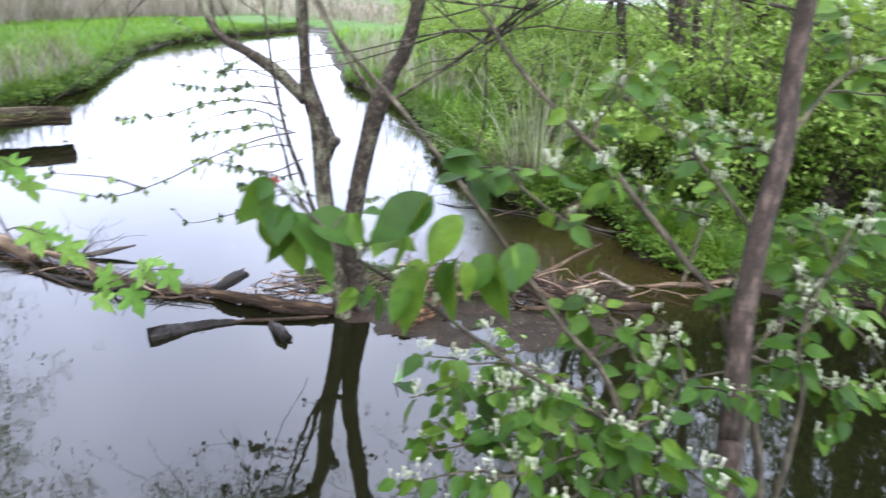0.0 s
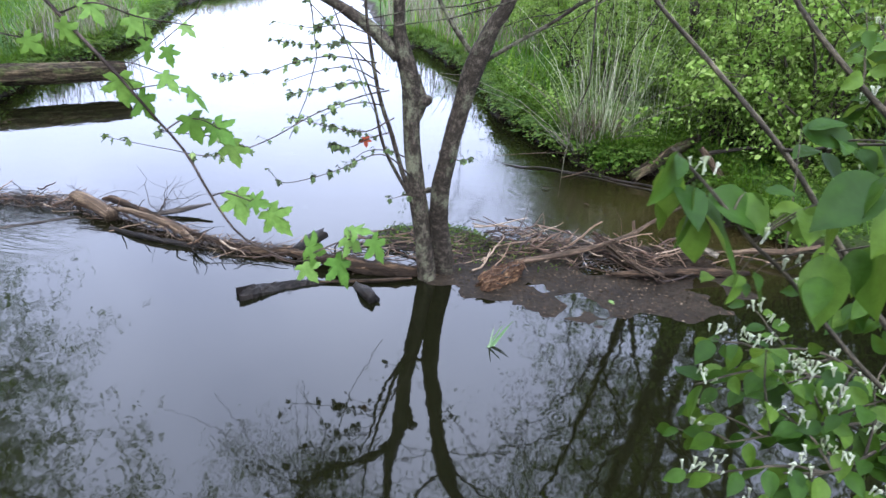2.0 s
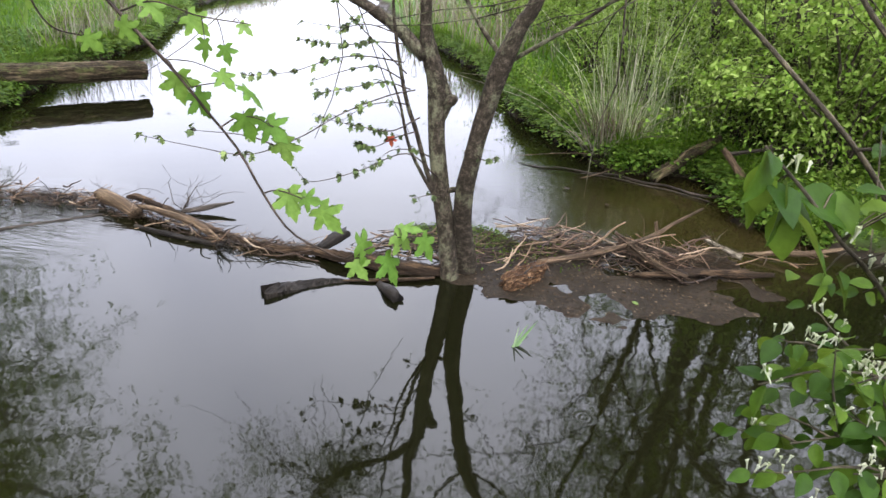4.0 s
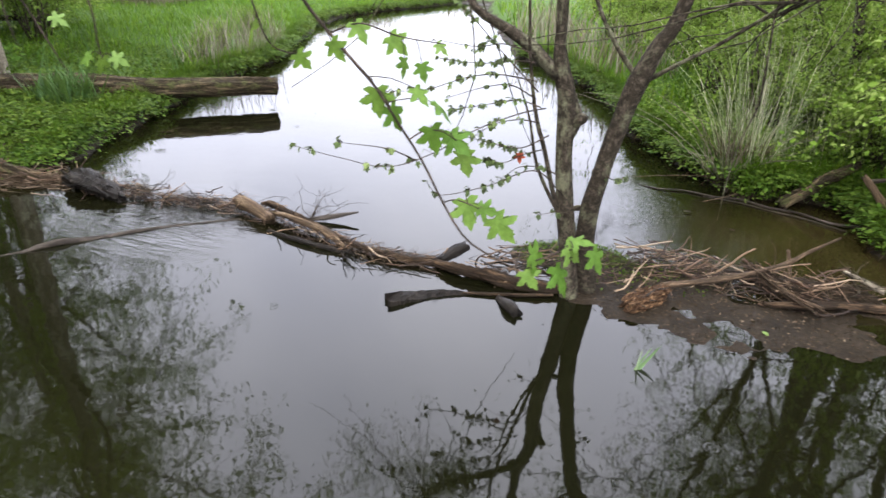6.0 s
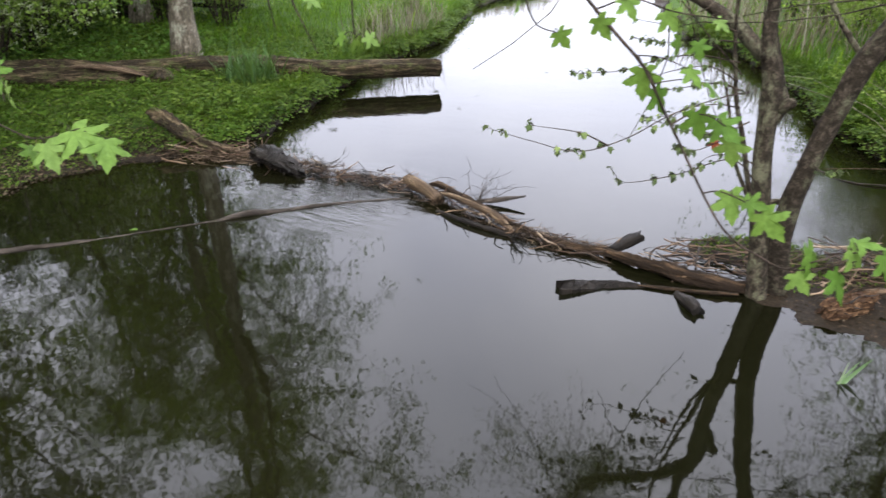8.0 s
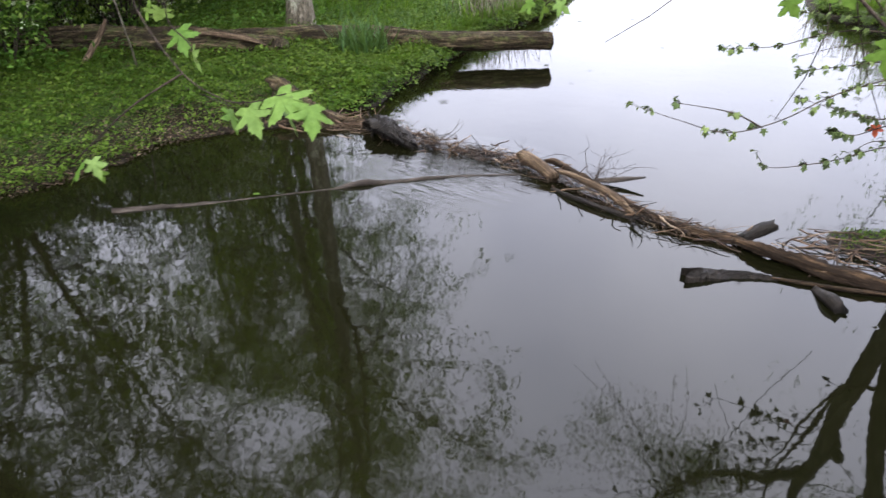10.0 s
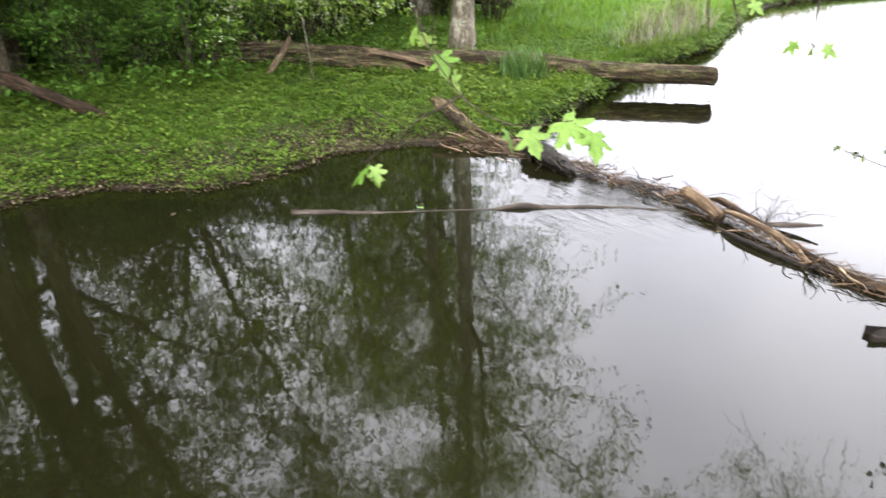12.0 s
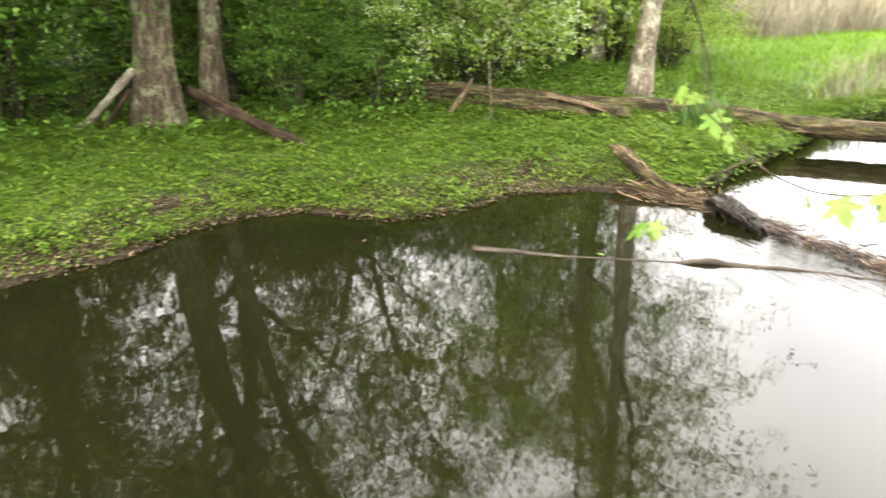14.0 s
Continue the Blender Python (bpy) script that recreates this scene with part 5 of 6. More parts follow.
def leafy_twig(rows, parent, at, seed, leafmat, template, size, per, r0=0.004, bark=None, droop=0.6, side=0.05, name="twig"):
    """A thin twig with its leaves on short stalks: two meshes, twig and leaves."""
    rng = np.random.default_rng(seed)
    rows = np.array(rows, float)
    n = max(8, len(rows) * 5)
    p = smooth_path(rows, n)
    r = np.linspace(r0, r0 * 0.3, n)[:, None]
    wood = Build().tube(np.hstack([p, r]), 5)
    pos, way = [], []
    nodes = np.sort(rng.integers(max(1, n // 4), n, max(3, per // 5)))
    for k in range(per):
        i = int(nodes[rng.integers(0, len(nodes))]) if k > 2 else n - 1
        d = unit(p[i] - p[i - 1])
        stalk = unit(np.cross(d, (0, 0, 1)) * rng.choice((-1, 1)) + d * 0.6 + (0, 0, rng.uniform(-0.2, 0.5)))
        q = p[i] + stalk * side * rng.uniform(0.5, 1.3)
        wood.tube(np.array([(*p[i], 0.0012), (*q, 0.0008)]), 3)
        pos.append(q)
        way.append(stalk + np.array((0, 0, -droop)) + rng.normal(size=3) * 0.3)
    tw = part(name, lift(wood, at), bark, parent)
    up = np.array((0, 0, 1.0)) + rng.normal(size=(per, 3)) * 0.35
    fol = part("foliage", lift(Build().scatter(template, pos, way, up, size * rng.uniform(0.65, 1.25, per)), at), leafmat, tw)
    fol["kind"] = "stuff"
    return tw


for k, rows in enumerate(TWIGS):
    leafy_twig(rows, root, AT, 200 + k, LEAF_TWIG, MAPLE, 0.029, 18 if k == 1 or k > 8 else 60, 0.0045, BARK_TWIG, 0.9, 0.04)
part("red_leaf", lift(Build().scatter(MAPLE, [(-0.93, 3.9, 0.98)], [(0.2, -0.4, -1)], [(0, -1, 0.3)], 0.06), AT), RED_LEAF, root, "single red leaf")
# upper crown, above the picture but mirrored in the water
cr = np.random.default_rng(12)
cpos = []
for rows in (left_stem, right_stem, CREEK_LIMBS[0], CREEK_LIMBS[4]):
    p = smooth_path(np.array(rows)[-4:], 12)
    for q in p[3:]:
        for j in range(6):
            tw = limb_path(q[:3], cr.normal(size=3) + (0, 0, 0.3), cr.uniform(0.5, 1.5), 0.006, 0.002, cr, 6, 0.4)
            part("twig", lift(Build().tube(tw, 4), AT), BARK_CREEK, root)
            cpos.append(tw[2:, :3])
cpos = np.vstack(cpos)
cpos = cpos[cpos[:, 2] > 2.3]
cpos = np.repeat(cpos, 20, 0) + cr.normal(size=(20 * len(cpos), 3)) * 0.11
clouds = []
for start, end, wide in (((-1.5, 4.3, 2.2), (-1.7, 5.6, 2.9), 0.3), ((-1.5, 4.3, 2.2), (-2.3, 5.7, 3.3), 0.38), ((-1.75, 4.7, 2.8), (-2.0, 5.9, 3.9), 0.45), ((-0.82, 4.02, 2.6), (-1.3, 5.6, 3.5), 0.32), ((-1.5, 4.3, 2.2), (-2.9, 5.4, 2.9), 0.35), ((0.02, 3.9, 2.6), (-0.3, 5.6, 3.2), 0.36), ((0.02, 3.9, 2.6), (0.25, 5.5, 2.5), 0.34), ((0.18, 3.85, 3.4), (0.6, 5.7, 3.4), 0.42)):
    way = smooth_path([(*start, 0.008), (*(np.array(start) * 0.5 + np.array(end) * 0.5 + (0, 0, 0.12)), 0.006), (*end, 0.002)], 14)
    part("twig", lift(Build().tube(way, 5), AT), BARK_CREEK, root)
    for j in range(9):
        tw = limb_path(way[cr.integers(6, 14), :3], cr.normal(size=3) + (0, 0, 0.1), wide * cr.uniform(0.8, 1.8), 0.003, 0.0012, cr, 6, 0.4)
        part("twig", lift(Build().tube(tw, 4), AT), BARK_CREEK, root)
        clouds.append(np.repeat(tw[1:, :3], 36, 0) + cr.normal(size=(36 * (len(tw) - 1), 3)) * wide * 0.24)
cpos = np.vstack([cpos] + clouds)
fol = part("crown", lift(Build().scatter(CHIP, cpos, cr.normal(size=cpos.shape) + (0, 0, -0.6), cr.normal(size=cpos.shape) * 0.5 + (0, 0, 1), 0.022), AT), LEAF_CANOPY, root)
fol["kind"] = "stuff"

spread_copies([green_a, green_b], [(-8.15, 10.3), (-8.5, 11.4), (-9.6, 14.0)], 25, 0.3, 0.42)
spread_copies([green_b, green_a], [(-11.2, 9.7), (-12.3, 10.9), (-13.6, 12.2), (-12.6, 9.4)], 15, 0.9, 1.15)

# ---- overhanging maple, rooted behind the walker ----
MAT = np.array((1.5, -2.4, 0.1))
maple = thing("maple_tree", "maple with fresh pale green leaves hanging over the creek", "tree", at=MAT)
mr = np.random.default_rng(13)
part("trunk", lift(Build().tube(smooth_path([(1.5, -2.4, -0.1, 0.16), (1.45, -2.35, 1.0, 0.12), (1.3, -2.2, 2.4, 0.1), (1.2, -2.1, 4.0, 0.07), (1.1, -2.0, 6.0, 0.03)], 30), 12, 0.05, mr), MAT), BARK_GREY, maple)
BOUGHS = [
    [(1.3, -2.2, 2.4, 0.05), (0.6, -1.6, 3.0, 0.04), (-0.3, -0.5, 3.2, 0.03), (-0.8, 0.6, 2.9, 0.02), (-0.95, 1.2, 2.3, 0.008), (-0.86, 1.37, 1.94, 0.005)],
    [(0.4, -1.4, 3.05, 0.03), (-0.8, -1.0, 3.3, 0.025), (-1.8, -0.2, 3.0, 0.014), (-2.1, 0.5, 2.4, 0.006), (-2.04, 0.75, 1.95, 0.0025)],
    [(-0.5, 0.1, 3.1, 0.02), (-1.1, 0.9, 2.8, 0.012), (-1.5, 1.25, 2.3, 0.007), (-1.6, 1.3, 1.95, 0.004)],
]
for rows in BOUGHS:
    part("limb", lift(Build().tube(smooth_path(rows, 26), 8, 0.05, mr), MAT), BARK_TWIG, maple)


def maple_spray(twig, leaves, r0=0.004):
    """A hanging twig and its leaves: rows of a leaf's middle and its length."""
    p = smooth_path(np.array(twig, float), 30)
    wood = Build().tube(np.hstack([p, np.linspace(r0, 0.0012, 30)[:, None]]), 6)
    blades = []
    for middle, size in leaves:
        middle = np.array(middle)
        j = int(np.argmin(np.linalg.norm(p - middle, axis=1)))
        a = p[max(j - 2, 0)]
        out = unit(middle - a + (0, 0, 0.01))
        way = unit(out * (0.75, 0.5, 0.5) + np.array((0, -0.12, -0.42)) + mr.normal(size=3) * 0.16)
        base = middle - way * size * 0.42
        wood.tube(smooth_path([(*a, 0.0012), (*((a + base) / 2 + (0, 0, 0.008)), 0.001), (*base, 0.0009)], 5), 4)
        face = np.array((0.0, -0.45, 0.85)) + mr.normal(size=3) * 0.4
        blades.append(lift(Build().scatter(MAPLE, [base], [way], [face], size), MAT))
    tw = part("twig", lift(wood, MAT), BARK_TWIG, maple)
    for blade in blades:
        part("leaf", blade, LEAF_MAPLE, tw)


HANG = [(-0.86, 1.37, 1.94), (-0.839, 1.373, 1.912), (-0.755, 1.36, 1.838), (-0.692, 1.35, 1.784), (-0.656, 1.39, 1.703), (-0.616, 1.425, 1.622), (-0.554, 1.403, 1.537), (-0.496, 1.388, 1.473), (-0.429, 1.389, 1.44), (-0.379, 1.393, 1.424), (-0.323, 1.41, 1.436), (-0.27, 1.43, 1.455)]
maple_spray(HANG, [((-0.782, 1.356, 1.847), 0.05), ((-0.692, 1.361, 1.752), 0.064), ((-0.66, 1.384, 1.72), 0.06), ((-0.605, 1.38, 1.772), 0.046), ((-0.565, 1.403, 1.742), 0.058)], 0.004)
maple_spray([(-0.64, 1.4, 1.67), (-0.61, 1.42, 1.69), (-0.575, 1.43, 1.69), (-0.545, 1.44, 1.672)], [((-0.59, 1.425, 1.672), 0.064), ((-0.541, 1.436, 1.668), 0.064), ((-0.526, 1.45, 1.62), 0.062)], 0.0018)
maple_spray([(-0.56, 1.41, 1.54), (-0.53, 1.41, 1.55), (-0.49, 1.415, 1.54), (-0.45, 1.42, 1.52)], [((-0.5, 1.411, 1.524), 0.07), ((-0.46, 1.415, 1.535), 0.045), ((-0.425, 1.417, 1.497), 0.07)], 0.0018)
maple_spray([(-0.38, 1.393, 1.424), (-0.33, 1.41, 1.45), (-0.28, 1.43, 1.47), (-0.23, 1.44, 1.475)], [((-0.34, 1.414, 1.448), 0.066), ((-0.27, 1.438, 1.46), 0.06), ((-0.218, 1.445, 1.45), 0.062), ((-0.35, 1.391, 1.404), 0.05), ((-0.285, 1.41, 1.408), 0.072), ((-0.262, 1.449, 1.486), 0.056)], 0.002)
maple_spray([(-0.8, 1.37, 1.88), (-0.74, 1.385, 1.9), (-0.66, 1.395, 1.88), (-0.57, 1.414, 1.87)], [((-0.741, 1.386, 1.885), 0.05), ((-0.663, 1.395, 1.865), 0.052), ((-0.576, 1.414, 1.862), 0.032), ((-0.641, 1.379, 1.823), 0.042), ((-0.605, 1.385, 1.817), 0.038)], 0.002)
maple_spray([(-0.98, 1.25, 2.1), (-0.93, 1.28, 1.96), (-0.9, 1.3, 1.86), (-0.87, 1.36, 1.83)], [((-0.86, 1.36, 1.82), 0.045), ((-0.94, 1.3, 1.88), 0.055)], 0.003)
maple_spray([(-2.04, 0.75, 1.95), (-2.08, 0.85, 1.83), (-2.1, 0.87, 1.74), (-2.03, 0.87, 1.7), (-1.99, 0.86, 1.66)],
            [((-2.2, 0.87, 1.76), 0.07), ((-2.14, 0.87, 1.75), 0.06), ((-2.06, 0.87, 1.705), 0.075), ((-2.0, 0.86, 1.665), 0.06)], 0.002)
maple_spray([(-2.04, 0.75, 1.95), (-1.95, 0.72, 1.8), (-1.8, 0.71, 1.69), (-1.68, 0.71, 1.66), (-1.58, 0.7, 1.67), (-1.48, 0.71, 1.7)],
            [((-1.56, 0.69, 1.645), 0.064), ((-1.63, 0.7, 1.63), 0.05), ((-1.47, 0.71, 1.685), 0.088), ((-1.43, 0.72, 1.665), 0.07), ((-1.5, 0.73, 1.65), 0.06)], 0.002)
maple_spray([(-1.8, 0.71, 1.69), (-1.84, 0.62, 1.64), (-1.88, 0.55, 1.58), (-1.91, 0.52, 1.545)], [((-1.92, 0.51, 1.515), 0.062), ((-1.875, 0.53, 1.525), 0.042), ((-1.9, 0.545, 1.5), 0.035)], 0.0022)
maple_spray([(-1.6, 1.3, 1.95), (-1.59, 1.3, 1.86), (-1.585, 1.31, 1.8)], [((-1.6, 1.3, 1.9), 0.04), ((-1.55, 1.32, 1.92), 0.042)], 0.003)
maple_spray([(-1.57, 1.3, 1.96), (-1.53, 1.33, 1.84), (-1.49, 1.35, 1.74)], [((-1.5, 1.36, 1.86), 0.04)], 0.003)
maple_spray([(-1.5, 1.25, 2.1), (-1.36, 1.3, 1.94), (-1.335, 1.3, 1.82), (-1.33, 1.3, 1.79)], [((-1.38, 1.3, 1.79), 0.04), ((-1.34, 1.3, 1.78), 0.042), ((-1.3, 1.32, 1.79), 0.04)], 0.003)

# ---- flowering honeysuckle beside the walker ----
HAT = np.array((0.95, 0.9, gz(0.95, 0.9)))
honey = thing("honeysuckle_bush", "honeysuckle bush with broad green leaves and white flowers", "shrub", at=HAT)
hr = np.random.default_rng(17)
NODE = (0.715, 1.165, 1.4)
# each stem: the rows of its run, the share of it that is bare, and how many side twigs it carries
STEMS = [
    ([(0.95, 0.95, 0.0, 0.02), (0.86, 1.05, 0.8, 0.015), (*NODE, 0.009), (0.58, 1.14, 1.6, 0.006), (0.49, 1.145, 1.71, 0.0058), (0.407, 1.15, 1.808, 0.0055), (0.294, 1.2, 1.913, 0.005), (0.2, 1.22, 2.0, 0.004), (0.1, 1.25, 2.15, 0.003)], 0.62, 5),
    ([(0.95, 0.92, 0.0, 0.024), (0.89, 1.0, 0.7, 0.022), (0.873, 1.12, 1.35, 0.02), (0.873, 1.146, 1.42, 0.0195), (0.875, 1.195, 1.54, 0.019), (0.877, 1.227, 1.623, 0.0185), (0.892, 1.278, 1.747, 0.018), (0.915, 1.331, 1.872, 0.017), (0.924, 1.4, 2.046, 0.016), (0.95, 1.45, 2.6, 0.01)], 0.6, 6),
    ([(1.0, 1.1, 0.2, 0.012), (0.98, 1.2, 1.2, 0.011), (0.87, 1.28, 1.56, 0.0095), (0.79, 1.315, 1.66, 0.009), (0.713, 1.35, 1.735, 0.0085), (0.64, 1.37, 1.81, 0.008), (0.555, 1.375, 1.88, 0.007), (0.46, 1.39, 1.97, 0.006), (0.38, 1.42, 2.08, 0.004)], 0.5, 12),
    ([(*NODE, 0.006), (0.528, 1.04, 1.567, 0.005), (0.379, 0.942, 1.716, 0.004), (0.321, 0.908, 1.766, 0.0034), (0.273, 0.898, 1.814, 0.003), (0.218, 0.892, 1.863, 0.002)], 1.0, 0),
    ([(*NODE, 0.005), (0.6, 1.15, 1.46, 0.004), (0.46, 1.13, 1.48, 0.003), (0.36, 1.11, 1.45, 0.002)], 0.3, 6),
    ([(*NODE, 0.005), (0.6, 1.1, 1.43, 0.004), (0.5, 1.07, 1.42, 0.003), (0.4, 1.045, 1.4, 0.002)], 0.3, 7),
    ([(*NODE, 0.005), (0.62, 1.08, 1.4, 0.004), (0.54, 1.02, 1.4, 0.003), (0.47, 1.0, 1.4, 0.002)], 0.25, 6),
    ([(*NODE, 0.005), (0.64, 1.18, 1.45, 0.004), (0.54, 1.17, 1.5, 0.003), (0.43, 1.146, 1.5, 0.002)], 0.25, 6),
    ([(*NODE, 0.005), (0.74, 1.2, 1.47, 0.004), (0.7, 1.25, 1.53, 0.003), (0.64, 1.3, 1.6, 0.002)], 0.3, 6),
    ([(*NODE, 0.005), (0.76, 1.15, 1.45, 0.004), (0.79, 1.17, 1.5, 0.003), (0.84, 1.15, 1.54, 0.002)], 0.3, 5),
    ([(*NODE, 0.005), (0.72, 1.08, 1.4, 0.004), (0.75, 1.06, 1.42, 0.003), (0.8, 1.05, 1.43, 0.002)], 0.25, 6),
    ([(*NODE, 0.005), (0.67, 1.08, 1.37, 0.004), (0.64, 1.03, 1.38, 0.003), (0.6, 1.0, 1.37, 0.002)], 0.25, 6),
    ([(0.875, 1.2, 1.5, 0.006), (0.98, 1.3, 1.6, 0.005), (1.12, 1.42, 1.68, 0.004), (1.25, 1.5, 1.7, 0.002)], 0.2, 8),
    ([(0.89, 1.28, 1.72, 0.006), (0.82, 1.4, 1.8, 0.004), (0.74, 1.5, 1.86, 0.003), (0.66, 1.58, 1.9, 0.002)], 0.25, 7),
    ([(0.91, 1.32, 1.86, 0.006), (1.0, 1.4, 1.96, 0.004), (1.12, 1.5, 2.0, 0.003), (1.25, 1.6, 1.98, 0.002)], 0.25, 7),
    ([(0.877, 1.2, 1.55, 0.006), (0.98, 1.25, 1.5, 0.004), (1.08, 1.32, 1.44, 0.003), (1.18, 1.38, 1.38, 0.002)], 0.2, 8),
    ([(0.95, 1.3, 1.2, 0.006), (1.1, 1.6, 1.4, 0.005), (1.2, 1.8, 1.55, 0.004), (1.3, 2.0, 1.6, 0.002)], 0.2, 8),
    ([(0.82, 1.4, 1.57, 0.005), (0.9, 1.6, 1.7, 0.004), (0.95, 1.8, 1.78, 0.003), (0.95, 2.0, 1.8, 0.002)], 0.2, 8),
    ([(0.9, 1.05, 0.8, 0.009), (0.98, 1.18, 1.2, 0.008), (1.0, 1.22, 1.45, 0.007), (0.96, 1.2, 1.6, 0.005), (1.04, 1.3, 1.75, 0.003)], 0.6, 7),
    ([(0.9, 1.05, 0.8, 0.008), (0.8, 1.06, 1.1, 0.006), (0.72, 1.04, 1.25, 0.005), (0.62, 1.02, 1.32, 0.003)], 0.35, 7),
    ([(0.407, 1.15, 1.808, 0.004), (0.43, 1.09, 1.83, 0.003), (0.45, 1.06, 1.85, 0.002), (0.5, 1.03, 1.86, 0.0015)], 0.3, 2),
]
petals = []


def node_pair(q, d, made, size, gone=0.12):
    """Two leaves that face each other at a node, and often a pair of flowers above them."""
    side = unit(np.cross(d, (0.1, 0.2, 1)))
    grow = hr.uniform(0.6, 1.0)
    for sgn in (-1, 1):
        if hr.uniform() < gone:
            continue
        w = side * sgn * 0.8 + d * 0.45 + np.array((0, -0.1, -0.45)) + hr.normal(size=3) * 0.3
        made.append((q + unit(w) * 0.006, w, np.array((-0.1, -0.45, 0.85)) + hr.normal(size=3) * 0.35, size * grow * hr.uniform(0.8, 1.1)))
    if hr.uniform() < 0.32:
        petals.append(q + np.array((0, 0, 0.008)))


for k, (rows, bare, twigs) in enumerate(STEMS):
    p = smooth_path(np.array(rows) * (1, 1, 1, 1 if k == 1 else 0.68), 34)
    wood = Build().tube(p, 10 if k < 2 else 7, 0.05, hr)
    made = []
    length = np.linalg.norm(np.diff(p[:, :3], axis=0), axis=1).sum()
    if k > 2:
        for u in np.arange(bare, 1.0, 0.05 / length):
            i = min(int(u * 33), 32)
            node_pair(p[i, :3] + (p[i + 1, :3] - p[i, :3]) * (u * 33 - i), unit(p[i + 1, :3] - p[i, :3]), made, 0.056)
    for j in range(twigs):
        i = hr.integers(int(33 * bare), 33)
        d = unit(p[i + 1, :3] - p[i, :3])
        tw = limb_path(p[i, :3], d * 0.6 + hr.normal(size=3) * 0.6 + (0.1, 0.3, -0.05), hr.uniform(0.08, 0.2), 0.0024, 0.001, hr, 6, 0.35, 0.12)
        if tw[:, 1].min() < 0.9 or tw[:, 0].min() < 0.33 or (tw[:, 0].min() < 0.55 and tw[:, 2].max() > 1.62 and k < 12):
            continue
        wood.tube(tw, 5)
        for m in range(1, 6):
            node_pair(tw[m, :3], unit(tw[m, :3] - tw[m - 1, :3]), made, 0.052, 0.2)
    stem = part("stem", lift(wood, HAT), BARK_TWIG if k == 1 else BARK_SHRUB, honey)
    if made:
        at, way, up, size = zip(*made)
        fol = part("foliage", lift(Build().scatter(BROAD, at, way, up, size), HAT), LEAF_BUSH, stem)
        fol["kind"] = "stuff"
# the large leaves on the twig that reaches out over the water: each leaf's foot and tip
REACH = [
    ((0.224, 0.892, 1.859), (0.208, 0.85, 1.815)), ((0.239, 0.905, 1.819), (0.314, 0.871, 1.757)), ((0.245, 0.899, 1.829), (0.245, 0.853, 1.773)), ((0.306, 0.926, 1.815), (0.325, 0.893, 1.783)),
    ((0.409, 0.884, 1.855), (0.347, 0.837, 1.819)), ((0.372, 0.897, 1.823), (0.383, 0.858, 1.777)), ((0.392, 0.899, 1.767), (0.382, 0.85, 1.706)), ((0.436, 0.912, 1.777), (0.431, 0.862, 1.715)),
    ((0.472, 0.94, 1.777), (0.493, 0.892, 1.709)), ((0.519, 0.953, 1.788), (0.489, 0.904, 1.741)), ((0.393, 1.068, 1.856), (0.459, 1.052, 1.851)), ((0.316, 0.913, 1.727), (0.308, 0.881, 1.705)),
    ((0.338, 0.935, 1.717), (0.353, 0.907, 1.69)), ((0.35, 0.92, 1.8), (0.39, 0.9, 1.79)),
]
run = smooth_path(np.array(STEMS[3][0])[:, :3], 60)
for foot, tip in REACH:
    foot, tip = np.array(foot), np.array(tip)
    near = run[np.argmin(np.linalg.norm(run - foot, axis=1))]
    big = Build().scatter(BROAD, [foot], [tip - foot], [np.array((0.0, -0.5, 0.75)) + hr.normal(size=3) * 0.45], np.linalg.norm(tip - foot))
    part("leaf", lift(big, HAT), LEAF_BUSH, honey)
    for j in range(2):
        turn = hr.normal(size=3) * 0.016
        more = Build().scatter(BROAD, [foot + (tip - foot) * 0.08 + hr.normal(size=3) * (0.012, 0.006, 0.008)], [tip - foot + turn * 1.6], [np.array((0.0, -0.4, 0.8)) + hr.normal(size=3) * 0.5], np.linalg.norm(tip - foot) * hr.uniform(0.5, 0.85))
        part("leaf", lift(more, HAT), LEAF_BUSH, honey)
    part("leaf_stalk", lift(Build().tube(smooth_path([(*near, 0.0012), (*((near + foot) / 2 + (0, 0, 0.006)), 0.001), (*foot, 0.0009)], 6), 4), HAT), BARK_SHRUB, honey)
    if hr.uniform() < 0.6:
        petals.append(near + np.array((0, 0, 0.008)))
c = np.repeat(np.array(petals), 5, 0)
k = len(c)
fl = part("blossom", lift(Build().scatter(FLOWER, c + hr.normal(size=(k, 3)) * (0.008, 0.008, 0.002), hr.normal(size=(k, 3)) * 0.3 + (0, 0, 1), hr.normal(size=(k, 3)) * (1, 1, 0.1), hr.uniform(0.01, 0.019, k)), HAT), PETAL, honey, "slender white flowers")
fl["kind"] = "stuff"

# ---- ground cover ----


def sow(count, x0, x1, y0, y1, seed, near=0.0, far=99.0, patch=None):
    """Random places on land between two distances from the waterline."""
    rng = np.random.default_rng(seed)
    x, y = rng.uniform(x0, x1, count), rng.uniform(y0, y1, count)
    d = creek_distance(x, y)
    keep = (d > near) & (d < far)
    if patch is not None:
        keep &= (ripple(x, y, 1.9, patch) * 0.5 + ripple(x, y, 4.7, patch + 1) * 0.5 + rng.normal(size=count) * 0.25) > -0.14 - 0.6 * ease(0.35, 2.0, d)
    x, y = x[keep], y[keep]
    return np.stack([x, y, ground_height(x, y)], 1), rng


